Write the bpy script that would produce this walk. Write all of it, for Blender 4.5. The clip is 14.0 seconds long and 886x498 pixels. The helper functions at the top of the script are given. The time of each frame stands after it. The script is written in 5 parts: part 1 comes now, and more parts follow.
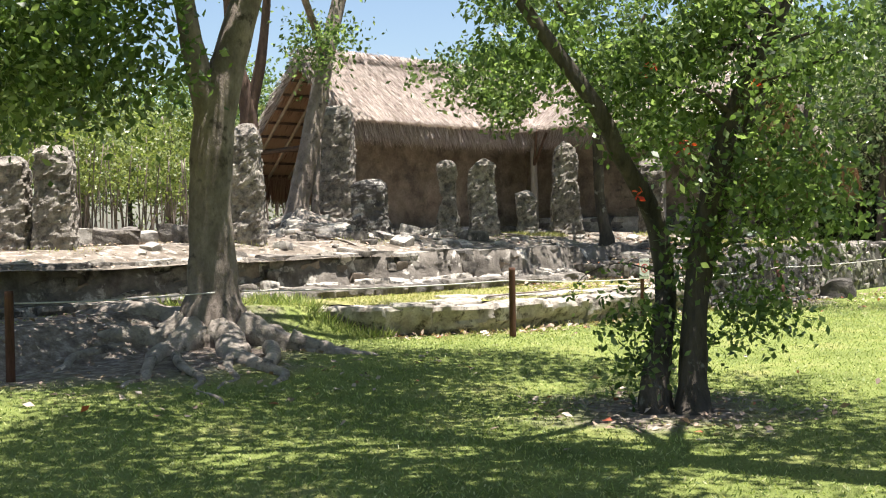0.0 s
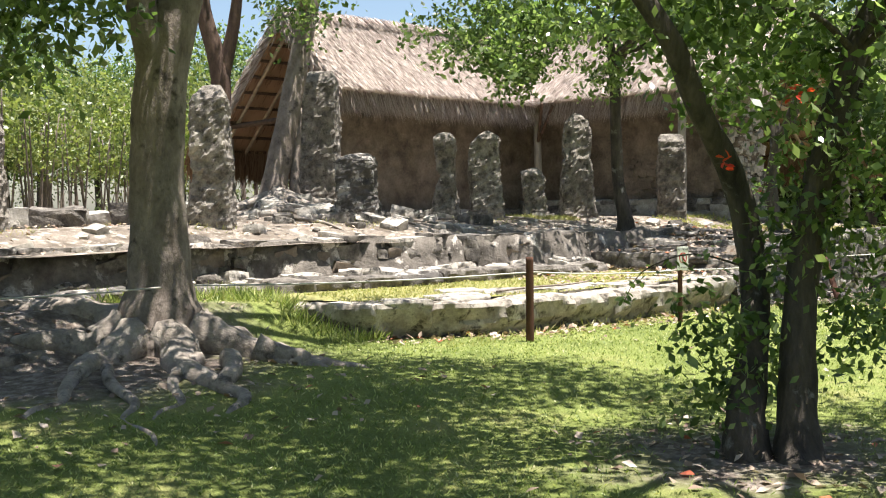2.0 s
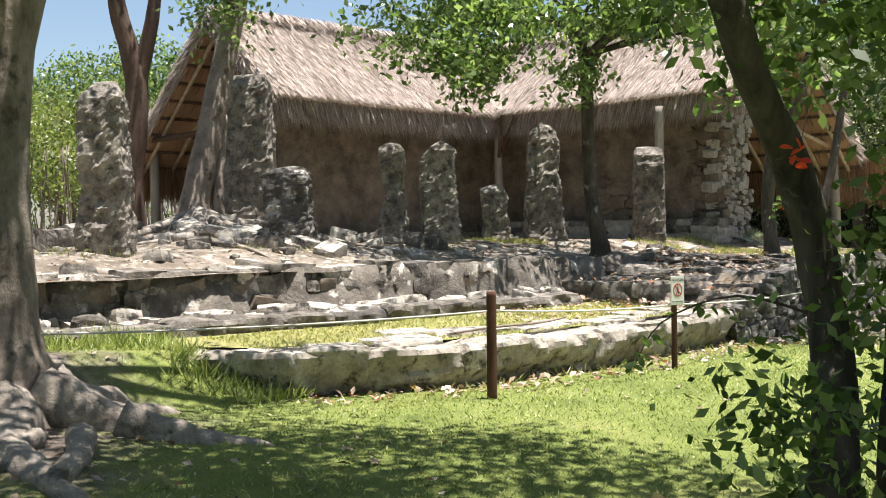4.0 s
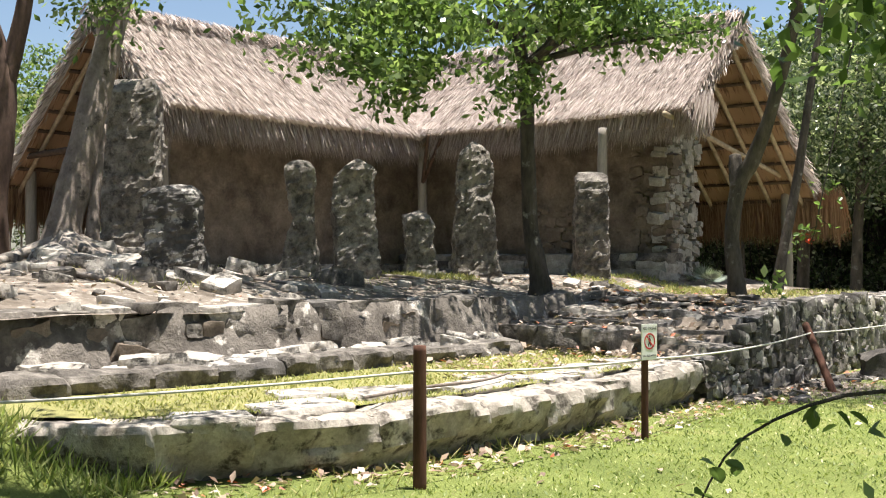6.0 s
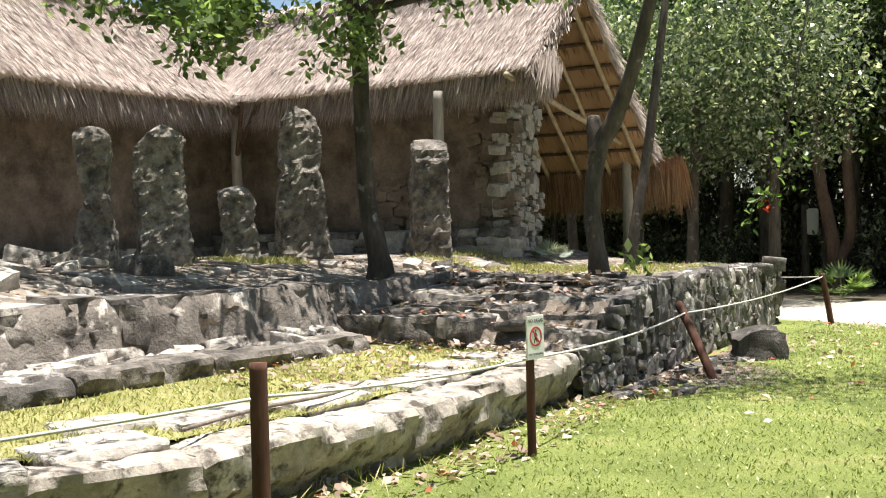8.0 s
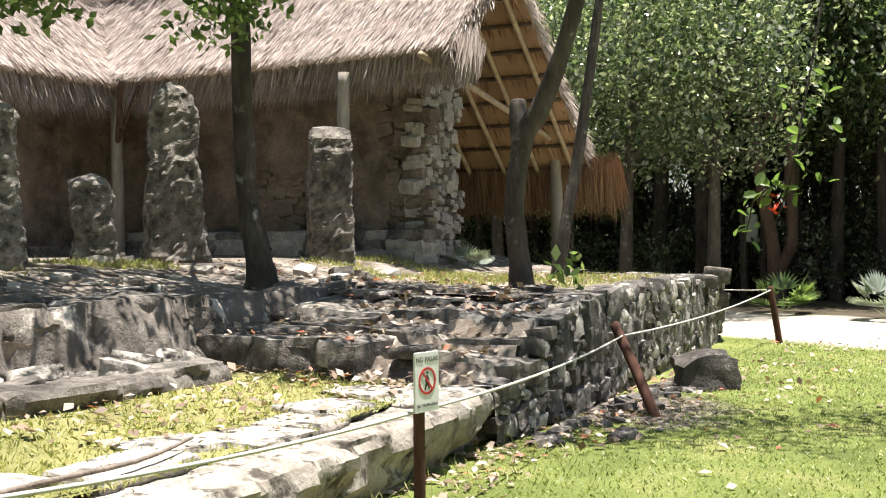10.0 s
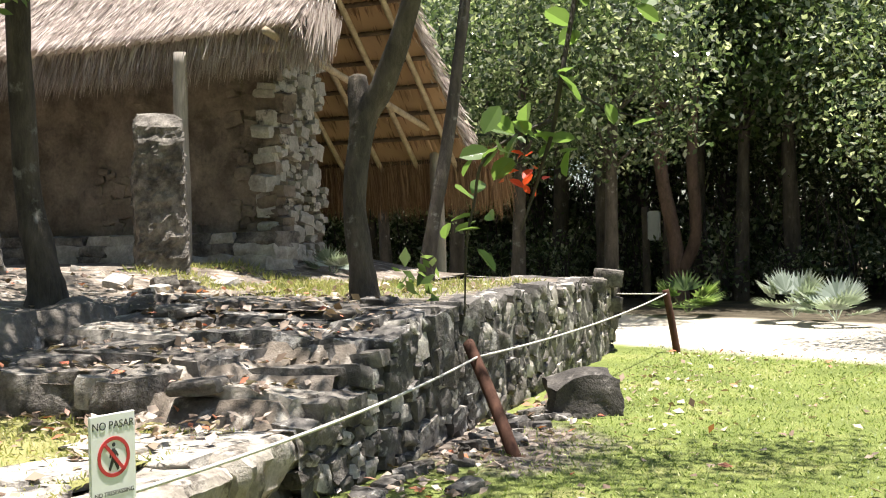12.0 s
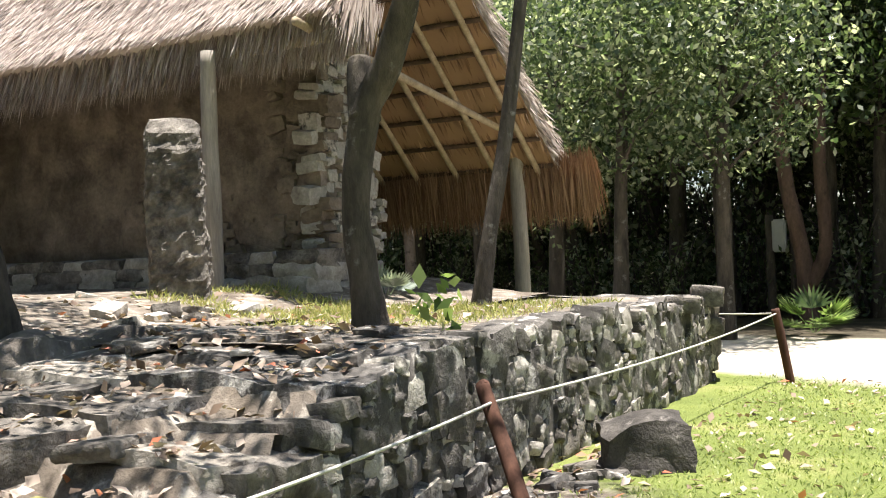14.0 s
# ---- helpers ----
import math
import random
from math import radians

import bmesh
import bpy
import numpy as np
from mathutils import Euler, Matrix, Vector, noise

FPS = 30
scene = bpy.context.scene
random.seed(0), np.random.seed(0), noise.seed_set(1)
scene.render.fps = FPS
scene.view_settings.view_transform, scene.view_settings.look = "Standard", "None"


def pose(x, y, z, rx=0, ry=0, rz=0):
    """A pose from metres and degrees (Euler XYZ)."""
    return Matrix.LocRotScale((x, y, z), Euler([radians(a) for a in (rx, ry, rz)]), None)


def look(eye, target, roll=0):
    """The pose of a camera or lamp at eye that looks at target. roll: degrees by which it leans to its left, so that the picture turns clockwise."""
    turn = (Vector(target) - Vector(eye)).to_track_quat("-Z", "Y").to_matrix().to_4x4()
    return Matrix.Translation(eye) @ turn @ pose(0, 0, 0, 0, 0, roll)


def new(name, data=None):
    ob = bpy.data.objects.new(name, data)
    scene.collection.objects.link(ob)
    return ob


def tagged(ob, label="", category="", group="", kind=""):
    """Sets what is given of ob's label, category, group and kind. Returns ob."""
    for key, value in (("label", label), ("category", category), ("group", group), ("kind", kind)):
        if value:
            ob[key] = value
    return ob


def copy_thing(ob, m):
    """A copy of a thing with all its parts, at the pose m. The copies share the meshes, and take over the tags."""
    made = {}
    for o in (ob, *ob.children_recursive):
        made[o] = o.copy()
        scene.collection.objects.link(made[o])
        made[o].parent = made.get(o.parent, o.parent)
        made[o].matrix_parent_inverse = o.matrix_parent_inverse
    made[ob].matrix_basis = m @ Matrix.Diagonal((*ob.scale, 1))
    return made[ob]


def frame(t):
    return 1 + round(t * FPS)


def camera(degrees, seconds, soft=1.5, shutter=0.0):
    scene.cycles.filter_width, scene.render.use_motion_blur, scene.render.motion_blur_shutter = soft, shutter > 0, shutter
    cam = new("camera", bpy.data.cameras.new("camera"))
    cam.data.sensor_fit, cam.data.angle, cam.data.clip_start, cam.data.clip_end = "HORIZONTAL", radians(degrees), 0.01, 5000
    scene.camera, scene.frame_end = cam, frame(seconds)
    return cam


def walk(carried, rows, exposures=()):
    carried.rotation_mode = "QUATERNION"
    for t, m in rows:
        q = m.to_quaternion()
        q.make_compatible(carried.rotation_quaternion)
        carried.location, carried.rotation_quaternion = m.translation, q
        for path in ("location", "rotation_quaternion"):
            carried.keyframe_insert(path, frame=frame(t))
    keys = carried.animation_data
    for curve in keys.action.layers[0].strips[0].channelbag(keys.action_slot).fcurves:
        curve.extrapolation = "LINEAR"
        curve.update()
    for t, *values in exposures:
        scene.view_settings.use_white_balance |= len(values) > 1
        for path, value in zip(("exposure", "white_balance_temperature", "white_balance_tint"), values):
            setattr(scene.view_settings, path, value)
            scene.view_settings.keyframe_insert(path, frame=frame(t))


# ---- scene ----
cam = camera(42.0, 14.0, soft=1.1)
PATH = [
    (0, (1.919, -0.974, 1.518), (0.448, 0.38, 1.471), -0.9),
    (0.5, (1.372, -0.567, 1.502), (-0.103, 0.782, 1.432), -0.3),
    (1, (0.875, -0.16, 1.487), (-0.584, 1.206, 1.412), -0.5),
    (1.5, (0.365, 0.289, 1.492), (-1.08, 1.668, 1.403), -0.4),
    (2, (-0.177, 0.721, 1.46), (-1.632, 2.091, 1.386), -0.6),
    (2.5, (-0.639, 1.175, 1.435), (-2.073, 2.568, 1.366), -0.6),
    (2.7, (-0.788, 1.381, 1.436), (-2.219, 2.779, 1.389), -1.6),
    (4.8, (-2.66, 3.389, 1.44), (-4.049, 4.827, 1.409), -0.2),
    (5, (-2.796, 3.564, 1.448), (-4.173, 5.014, 1.422), -0.5),
    (5.5, (-3.192, 4.039, 1.457), (-4.531, 5.524, 1.458), -1.1),
    (6, (-3.656, 4.403, 1.444), (-4.959, 5.921, 1.465), 0.0),
    (6.5, (-4.021, 4.746, 1.45), (-5.279, 6.301, 1.449), 0.1),
    (7, (-4.385, 5.133, 1.484), (-5.584, 6.735, 1.481), -1.0),
    (7.5, (-4.771, 5.417, 1.502), (-5.904, 7.065, 1.5), -0.9),
    (8, (-5.025, 5.756, 1.477), (-6.064, 7.465, 1.454), -1.4),
    (8.2, (-5.126, 5.966, 1.48), (-6.135, 7.693, 1.455), -1.1),
    (10.3, (-5.887, 7.983, 1.503), (-6.806, 9.759, 1.482), -0.9),
    (10.5, (-5.918, 8.165, 1.524), (-6.823, 9.949, 1.507), -1.5),
    (11, (-5.919, 8.647, 1.504), (-6.767, 10.459, 1.486), -1.7),
    (11.5, (-5.911, 9.131, 1.51), (-6.725, 10.958, 1.49), -2.6),
    (12, (-5.976, 9.607, 1.492), (-6.784, 11.436, 1.468), -1.2),
    (12.5, (-6.001, 10.093, 1.447), (-6.867, 11.896, 1.42), -1.1),
    (13, (-5.957, 10.56, 1.441), (-6.967, 12.287, 1.431), -1.8),
    (13.5, (-6.005, 11.035, 1.442), (-7.027, 12.754, 1.426), -1.7),
    (14, (-5.99, 11.558, 1.437), (-7.015, 13.276, 1.452), -2.3),
]
walk(cam, [(t, look(eye, target, roll)) for t, eye, target, roll in PATH], [(0, 1.52), (2.7, 1.5), (5.0, 1.32), (8.2, 1.37), (11.0, 1.45), (14.0, 1.58)])

# ---- light ----
SUN = Vector((0.11, 0.07, 0.99)).normalized()
world = bpy.data.worlds.new("sky")
scene.world = world
world.use_nodes = True
wn = world.node_tree
sky = wn.nodes.new("ShaderNodeTexSky")
sky.sky_type, sky.sun_disc = "NISHITA", False
sky.sun_elevation = math.asin(SUN.z)
sky.sun_rotation = math.atan2(SUN.x, SUN.y)
wn.nodes["Background"].inputs["Strength"].default_value = 0.06
wn.links.new(sky.outputs[0], wn.nodes["Background"].inputs["Color"])
sun = new("sun", bpy.data.lights.new("sun", "SUN"))
sun.data.energy, sun.data.angle, sun.data.color = 5.0, radians(0.53), (1.0, 0.95, 0.89)
sun.matrix_world = look(SUN * 50, (0, 0, 0))


# ---- materials ----
def shader(name):
    m = bpy.data.materials.new(name)
    m.use_nodes = True
    t = m.node_tree
    return m, t, t.nodes["Principled BSDF"], t.nodes["Material Output"]


def noise_node(t, scale, detail=6.0, rough=0.6, squash=None):
    g = t.nodes.new("ShaderNodeNewGeometry")
    n = t.nodes.new("ShaderNodeTexNoise")
    n.inputs["Scale"].default_value, n.inputs["Detail"].default_value, n.inputs["Roughness"].default_value = scale, detail, rough
    if squash:
        mp = t.nodes.new("ShaderNodeMapping")
        mp.inputs["Scale"].default_value = squash
        t.links.new(g.outputs["Position"], mp.inputs["Vector"])
        t.links.new(mp.outputs["Vector"], n.inputs["Vector"])
    else:
        t.links.new(g.outputs["Position"], n.inputs["Vector"])
    return n.outputs["Fac"]


def ramp(t, fac, stops):
    r = t.nodes.new("ShaderNodeValToRGB")
    while len(r.color_ramp.elements) < len(stops):
        r.color_ramp.elements.new(0.5)
    for e, (p, c) in zip(r.color_ramp.elements, stops):
        e.position, e.color = p, (*c, 1)
    t.links.new(fac, r.inputs["Fac"])
    return r.outputs["Color"]


def mixed(t, fac, a, b, how="MIX"):
    m = t.nodes.new("ShaderNodeMix")
    m.data_type, m.blend_type = "RGBA", how
    for sock, v in ((m.inputs[0], fac), (m.inputs[6], a), (m.inputs[7], b)):
        if isinstance(v, (int, float)):
            sock.default_value = v
        elif isinstance(v, tuple):
            sock.default_value = (*v, 1)
        else:
            t.links.new(v, sock)
    return m.outputs[2]


def stepped(t, fac, lo, hi):
    return ramp(t, fac, [(lo, (0, 0, 0)), (hi, (1, 1, 1))])


def bump(t, bsdf, height, strength, dist=0.02):
    b = t.nodes.new("ShaderNodeBump")
    b.inputs["Strength"].default_value, b.inputs["Distance"].default_value = strength, dist
    t.links.new(height, b.inputs["Height"])
    t.links.new(b.outputs["Normal"], bsdf.inputs["Normal"])


def pebbled(name, dark, light, scale, spots=None, spot_scale=3.0, spot_range=(0.52, 0.6), fine=40.0, rough=0.9, relief=0.8, dist=0.03, vary=0.25, squash=None, spec=0.25):
    """Grainy ground, stone or wood: a base of two tones, stains and patches of a third, grain and relief."""
    m, t, p, o = shader(name)
    n1 = noise_node(t, scale, squash=squash)
    n2 = noise_node(t, fine, 4.0, 0.7, squash=squash)
    c = ramp(t, n1, [(0.3, dark), (0.7, light)])
    if spots:
        c = mixed(t, stepped(t, noise_node(t, spot_scale, 9.0, 0.68), *spot_range), c, spots)
    c = mixed(t, 0.55, c, ramp(t, n2, [(0.25, (0.3, 0.3, 0.3)), (0.7, (1, 1, 1))]), "MULTIPLY")
    oi = t.nodes.new("ShaderNodeObjectInfo")
    c = mixed(t, vary, c, ramp(t, oi.outputs["Random"], [(0.0, (0.35, 0.34, 0.33)), (1.0, (1.0, 1.0, 1.0))]), "MULTIPLY")
    t.links.new(c, p.inputs["Base Color"])
    p.inputs["Roughness"].default_value = rough
    p.inputs["Specular IOR Level"].default_value = spec
    h = mixed(t, 0.5, n1, n2)
    bump(t, p, h, relief, dist)
    return m


LIME = pebbled("pale_limestone", (0.34, 0.30, 0.255), (0.72, 0.665, 0.585), 6.0, (0.085, 0.078, 0.07), 5.0, (0.51, 0.61), 30.0, relief=1.0)
KERBSTONE = pebbled("worn_kerb_limestone", (0.25, 0.215, 0.175), (0.64, 0.58, 0.50), 4.5, (0.11, 0.093, 0.077), 6.0, (0.52, 0.62), 34.0, relief=0.9, dist=0.025, vary=0.25)
COLSTONE = pebbled("speckled_column_stone", (0.17, 0.148, 0.127), (0.52, 0.465, 0.40), 6.0, (0.085, 0.073, 0.063), 9.0, (0.46, 0.66), 40.0, relief=1.0, dist=0.04, vary=0.3)
# Pale spots: worn plaster, and sun patches painted into the colour.
WALLFACE = pebbled("stained_sunpatched_plaster", (0.085, 0.073, 0.062), (0.27, 0.237, 0.203), 3.5, (0.56, 0.51, 0.45), 2.6, (0.56, 0.62), 24.0, relief=1.0, dist=0.05, vary=0.0)
BOULDER = pebbled("dark_mossy_boulder", (0.045, 0.04, 0.036), (0.14, 0.125, 0.11), 6.0, (0.26, 0.235, 0.21), 7.0, (0.6, 0.68), 30.0, relief=1.0, dist=0.04)
LICHEN = pebbled("lichened_limestone", (0.125, 0.108, 0.093), (0.40, 0.36, 0.312), 7.0, (0.075, 0.066, 0.058), 3.6, (0.45, 0.64), 34.0, relief=1.0, dist=0.05)
# The pale spots are spread wider to double as painted sun patches.
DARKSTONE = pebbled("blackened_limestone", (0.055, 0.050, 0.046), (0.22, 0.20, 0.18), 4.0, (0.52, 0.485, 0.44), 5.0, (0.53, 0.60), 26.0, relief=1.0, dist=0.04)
WALLSTONE = pebbled("grey_rubble_stone", (0.28, 0.255, 0.22), (0.58, 0.54, 0.475), 6.0, (0.12, 0.11, 0.10), 3.0, (0.58, 0.68), 30.0, relief=0.8)
PLASTER = pebbled("old_lime_plaster", (0.135, 0.105, 0.08), (0.37, 0.30, 0.235), 2.4, (0.10, 0.08, 0.064), 1.3, (0.52, 0.68), 22.0, relief=0.9, dist=0.05)
EARTH = pebbled("leafy_earth", (0.12, 0.095, 0.072), (0.36, 0.305, 0.25), 3.0, (0.54, 0.49, 0.42), 6.0, (0.53, 0.63), 35.0, relief=1.0, dist=0.03)
BARK = pebbled("grey_bark", (0.17, 0.135, 0.11), (0.36, 0.30, 0.255), 5.0, (0.085, 0.068, 0.055), 4.0, (0.56, 0.66), 26.0, relief=1.0, squash=(1, 1, 0.6))
ROOTWOOD = pebbled("pale_root_bark", (0.24, 0.20, 0.165), (0.48, 0.42, 0.36), 6.0, (0.12, 0.10, 0.08), 4.0, (0.56, 0.66), 30.0, relief=0.9)
DARKBARK = pebbled("dark_bark", (0.04, 0.034, 0.028), (0.15, 0.125, 0.10), 7.0, (0.26, 0.25, 0.22), 5.0, (0.60, 0.68), 34.0, relief=1.0, dist=0.04, squash=(1, 1, 0.3))
REDBARK = pebbled("reddish_bark", (0.09, 0.058, 0.044), (0.20, 0.13, 0.098), 5.0, (0.10, 0.07, 0.05), 3.0, (0.55, 0.65), 30.0, relief=0.7, squash=(1, 1, 0.4))
POLE = pebbled("weathered_pole", (0.27, 0.235, 0.20), (0.50, 0.45, 0.39), 8.0, None, fine=60.0, relief=0.5, dist=0.01, squash=(1, 1, 0.12))
RAFTER = pebbled("pale_peeled_pole", (0.36, 0.27, 0.18), (0.60, 0.48, 0.34), 9.0, None, fine=50.0, relief=0.4, dist=0.01)
BATTEN = pebbled("dark_batten", (0.07, 0.045, 0.03), (0.16, 0.10, 0.07), 9.0, None, fine=50.0, relief=0.5, dist=0.01)
STRIP = pebbled("dry_turf", (0.25, 0.25, 0.085), (0.44, 0.41, 0.165), 1.6, (0.36, 0.29, 0.18), 2.0, (0.56, 0.72), 60.0, relief=1.0, dist=0.03)
STAKE = pebbled("red_brown_stake", (0.060, 0.028, 0.018), (0.16, 0.075, 0.05), 9.0, None, fine=50.0, relief=0.5, dist=0.01, squash=(1, 1, 0.2))
ROPE = pebbled("pale_rope", (0.55, 0.52, 0.46), (0.75, 0.72, 0.66), 60.0, None, fine=200.0, relief=0.3, dist=0.003)


def fibrous(name, stops, rough=0.85, relief=0.6):
    """Straw, blades and leaves: each blade has its own tone."""
    m, t, p, o = shader(name)
    g = t.nodes.new("ShaderNodeNewGeometry")
    c = ramp(t, g.outputs["Random Per Island"], stops)
    c = mixed(t, 0.45, c, ramp(t, noise_node(t, 1.4, 5.0), [(0.3, (0.45, 0.42, 0.40)), (0.68, (1, 1, 1))]), "MULTIPLY")
    t.links.new(c, p.inputs["Base Color"])
    p.inputs["Roughness"].default_value = rough
    return m, t, p, o, c


def leafy(name, stops, through_light=0.35, rough=0.42):
    m, t, p, o, c = fibrous(name, stops, rough)
    p.inputs["Specular IOR Level"].default_value = 0.45
    tr = t.nodes.new("ShaderNodeBsdfTranslucent")
    warm = mixed(t, 1.0, c, (1.45, 1.55, 0.9), "MULTIPLY")
    t.links.new(warm, tr.inputs["Color"])
    mx = t.nodes.new("ShaderNodeMixShader")
    mx.inputs[0].default_value = through_light
    t.links.new(p.outputs[0], mx.inputs[1])
    t.links.new(tr.outputs[0], mx.inputs[2])
    t.links.new(mx.outputs[0], o.inputs["Surface"])
    return m


THATCH = fibrous("sunbleached_thatch", [(0.0, (0.19, 0.14, 0.115)), (0.5, (0.42, 0.34, 0.292)), (1.0, (0.66, 0.57, 0.51))])[0]
UNDERTHATCH = fibrous("brown_thatch", [(0.0, (0.17, 0.09, 0.05)), (0.5, (0.31, 0.18, 0.10)), (1.0, (0.44, 0.28, 0.17))])[0]
LEAF = leafy("broad_green_leaf", [(0.0, (0.055, 0.095, 0.028)), (0.55, (0.125, 0.19, 0.06)), (1.0, (0.29, 0.36, 0.16))], 0.52, 0.28)
# The pale last tone paints sun glints of glossy leaves into the colour.
FORESTLEAF = leafy("forest_leaf", [(0.0, (0.045, 0.072, 0.036)), (0.6, (0.125, 0.16, 0.085)), (1.0, (0.50, 0.52, 0.42))], 0.5, 0.2)
YELLOWLEAF = leafy("yellow_green_leaf", [(0.0, (0.09, 0.14, 0.035)), (1.0, (0.29, 0.32, 0.11))], 0.4)
GRASS = leafy("grass_blade", [(0.0, (0.11, 0.17, 0.035)), (0.7, (0.37, 0.42, 0.145)), (1.0, (0.60, 0.57, 0.29))], 0.3, 0.5)
DRYGRASS = leafy("dry_grass_blade", [(0.0, (0.19, 0.23, 0.06)), (0.6, (0.40, 0.40, 0.14)), (1.0, (0.56, 0.49, 0.25))], 0.3, 0.5)
DEADLEAF = leafy("fallen_leaf", [(0.0, (0.15, 0.095, 0.065)), (0.45, (0.36, 0.26, 0.19)), (0.93, (0.60, 0.50, 0.42)), (0.96, (0.50, 0.12, 0.06)), (1.0, (0.58, 0.24, 0.12))], 0.12, 0.6)
REDFLOWER = leafy("red_flower", [(0.0, (0.55, 0.03, 0.02)), (1.0, (0.75, 0.10, 0.04))], 0.3, 0.5)


def plain(name, colour, rough=0.6):
    m, t, p, o = shader(name)
    c = mixed(t, 0.25, colour, ramp(t, noise_node(t, 18.0), [(0.3, (0.6, 0.58, 0.55)), (0.7, (1, 1, 1))]), "MULTIPLY")
    t.links.new(c, p.inputs["Base Color"])
    p.inputs["Roughness"].default_value = rough
    return m


SIGNWHITE = plain("sign_white", (0.78, 0.77, 0.73))
SIGNRED = plain("sign_red", (0.50, 0.035, 0.035))
SIGNBLACK = plain("sign_black", (0.03, 0.03, 0.03))
BOXGREY = plain("grey_box", (0.42, 0.44, 0.42))


# ---- building blocks ----
rnd = random.Random(7)
nrg = np.random.default_rng(11)


def mesh_of(name, verts, faces, mat, smooth=False):
    me = bpy.data.meshes.new(name)
    me.from_pydata(verts, [], faces)
    if smooth:
        me.polygons.foreach_set("use_smooth", [True] * len(me.polygons))
    for m in mat if isinstance(mat, (list, tuple)) else [mat]:
        me.materials.append(m)
    me.update()
    return me


def bm_mesh(name, bm, mat, smooth=False):
    me = bpy.data.meshes.new(name)
    bmesh.ops.recalc_face_normals(bm, faces=bm.faces)
    bm.to_mesh(me)
    bm.free()
    if smooth:
        me.polygons.foreach_set("use_smooth", [True] * len(me.polygons))
        me.set_sharp_from_angle(angle=0.62)
    me.materials.append(mat)
    return me


def thing(name, label, category, at=(0, 0, 0), group="", kind=""):
    ob = new(name)
    ob.location = at
    ob.empty_display_size = 0.1
    return tagged(ob, label, category, group, kind)


def part(name, me, parent, label="", at=(0, 0, 0), turn=(0, 0, 0), size=(1, 1, 1), kind=""):
    ob = new(name, me)
    ob.parent = parent
    ob.matrix_basis = Matrix.LocRotScale(at, Euler(turn), size)
    return tagged(ob, label, kind=kind)


def solo(name, me, label, category, at=(0, 0, 0), turn=(0, 0, 0), size=(1, 1, 1), group="", kind=""):
    ob = new(name, me)
    ob.matrix_basis = Matrix.LocRotScale(at, Euler(turn), size)
    return tagged(ob, label, category, group, kind)


def grain(p, scale=1.0, seed=0.0):
    return noise.noise(Vector(p) * scale + Vector((seed * 7.3, seed * 3.1, seed * 5.7)))


def rough_block(sx, sy, sz, seed, amount=0.06, cuts=3, bulge=0.0):
    """A worn stone: a box of a few facets with uneven faces, standing on z = 0."""
    bm = bmesh.new()
    bmesh.ops.create_cube(bm, size=1.0)
    bmesh.ops.subdivide_edges(bm, edges=bm.edges[:], cuts=cuts, use_grid_fill=True)
    for v in bm.verts:
        c = v.co.copy()
        c = c.lerp(c.normalized() * 0.5 * (1 + 0.25 * (c.length * 2 - 1)), 0.3)
        v.co = Vector((c.x * sx, c.y * sy, c.z * sz)) * 1.04
        d = Vector((grain(v.co, 2.2, seed), grain(v.co, 2.2, seed + 9), grain(v.co, 2.2, seed + 21)))
        e = Vector((grain(v.co, 7.0, seed), grain(v.co, 7.0, seed + 9), grain(v.co, 7.0, seed + 21)))
        v.co += d * amount * 1.2 + e * amount * 0.6
        v.co.z += sz / 2
    return bm


def tube_data(points, radii, sides=10, seed=0.0, wobble=0.1, flutes=0, caps=True, closed_tip=True):
    """A limb swept along points, with its own radius at each; returns verts and faces."""
    pts = [Vector(p) for p in points]
    verts, faces = [], []
    side = None
    for i, p in enumerate(pts):
        d = (pts[min(i + 1, len(pts) - 1)] - pts[max(i - 1, 0)]).normalized()
        if side is None:
            side = d.orthogonal().normalized()
        side = (side - d * side.dot(d)).normalized()
        up = d.cross(side)
        for k in range(sides):
            a = 2 * math.pi * k / sides
            r = radii[i] * (1 + wobble * grain((math.cos(a) * 1.3, math.sin(a) * 1.3, i * 0.5), 1.0, seed) + (0.12 * math.cos(a * flutes) if flutes else 0))
            verts.append(p + (side * math.cos(a) + up * math.sin(a)) * r)
    for i in range(len(pts) - 1):
        for k in range(sides):
            a, b = i * sides + k, i * sides + (k + 1) % sides
            faces.append((a, b, b + sides, a + sides))
    if caps:
        faces.append(tuple(reversed(range(sides))))
        faces.append(tuple(range((len(pts) - 1) * sides, len(pts) * sides)))
    return verts, faces


def smooth_line(points, radii, n):
    """Catmull-Rom points and radii between the given ones."""
    P = [Vector(p) for p in points]
    out, rr = [], []
    for i in range(len(P) - 1):
        p0, p1, p2, p3 = P[max(i - 1, 0)], P[i], P[i + 1], P[min(i + 2, len(P) - 1)]
        for k in range(n):
            u = k / n
            out.append(0.5 * (2 * p1 + (p2 - p0) * u + (2 * p0 - 5 * p1 + 4 * p2 - p3) * u * u + (3 * p1 - p0 - 3 * p2 + p3) * u ** 3))
            rr.append(radii[i] * (1 - u) + radii[i + 1] * u)
    return out + [P[-1]], rr + [radii[-1]]


def tubes(name, runs, mat, sides=10, n=4, wobble=0.12, flutes=0):
    verts, faces = [], []
    for j, (points, radii) in enumerate(runs):
        pts, rr = smooth_line(points, radii, n)
        v, f = tube_data(pts, rr, sides, j + 0.37, wobble, flutes)
        k = len(verts)
        verts += v
        faces += [tuple(i + k for i in q) for q in f]
    return mesh_of(name, [tuple(v) for v in verts], faces, mat, True)


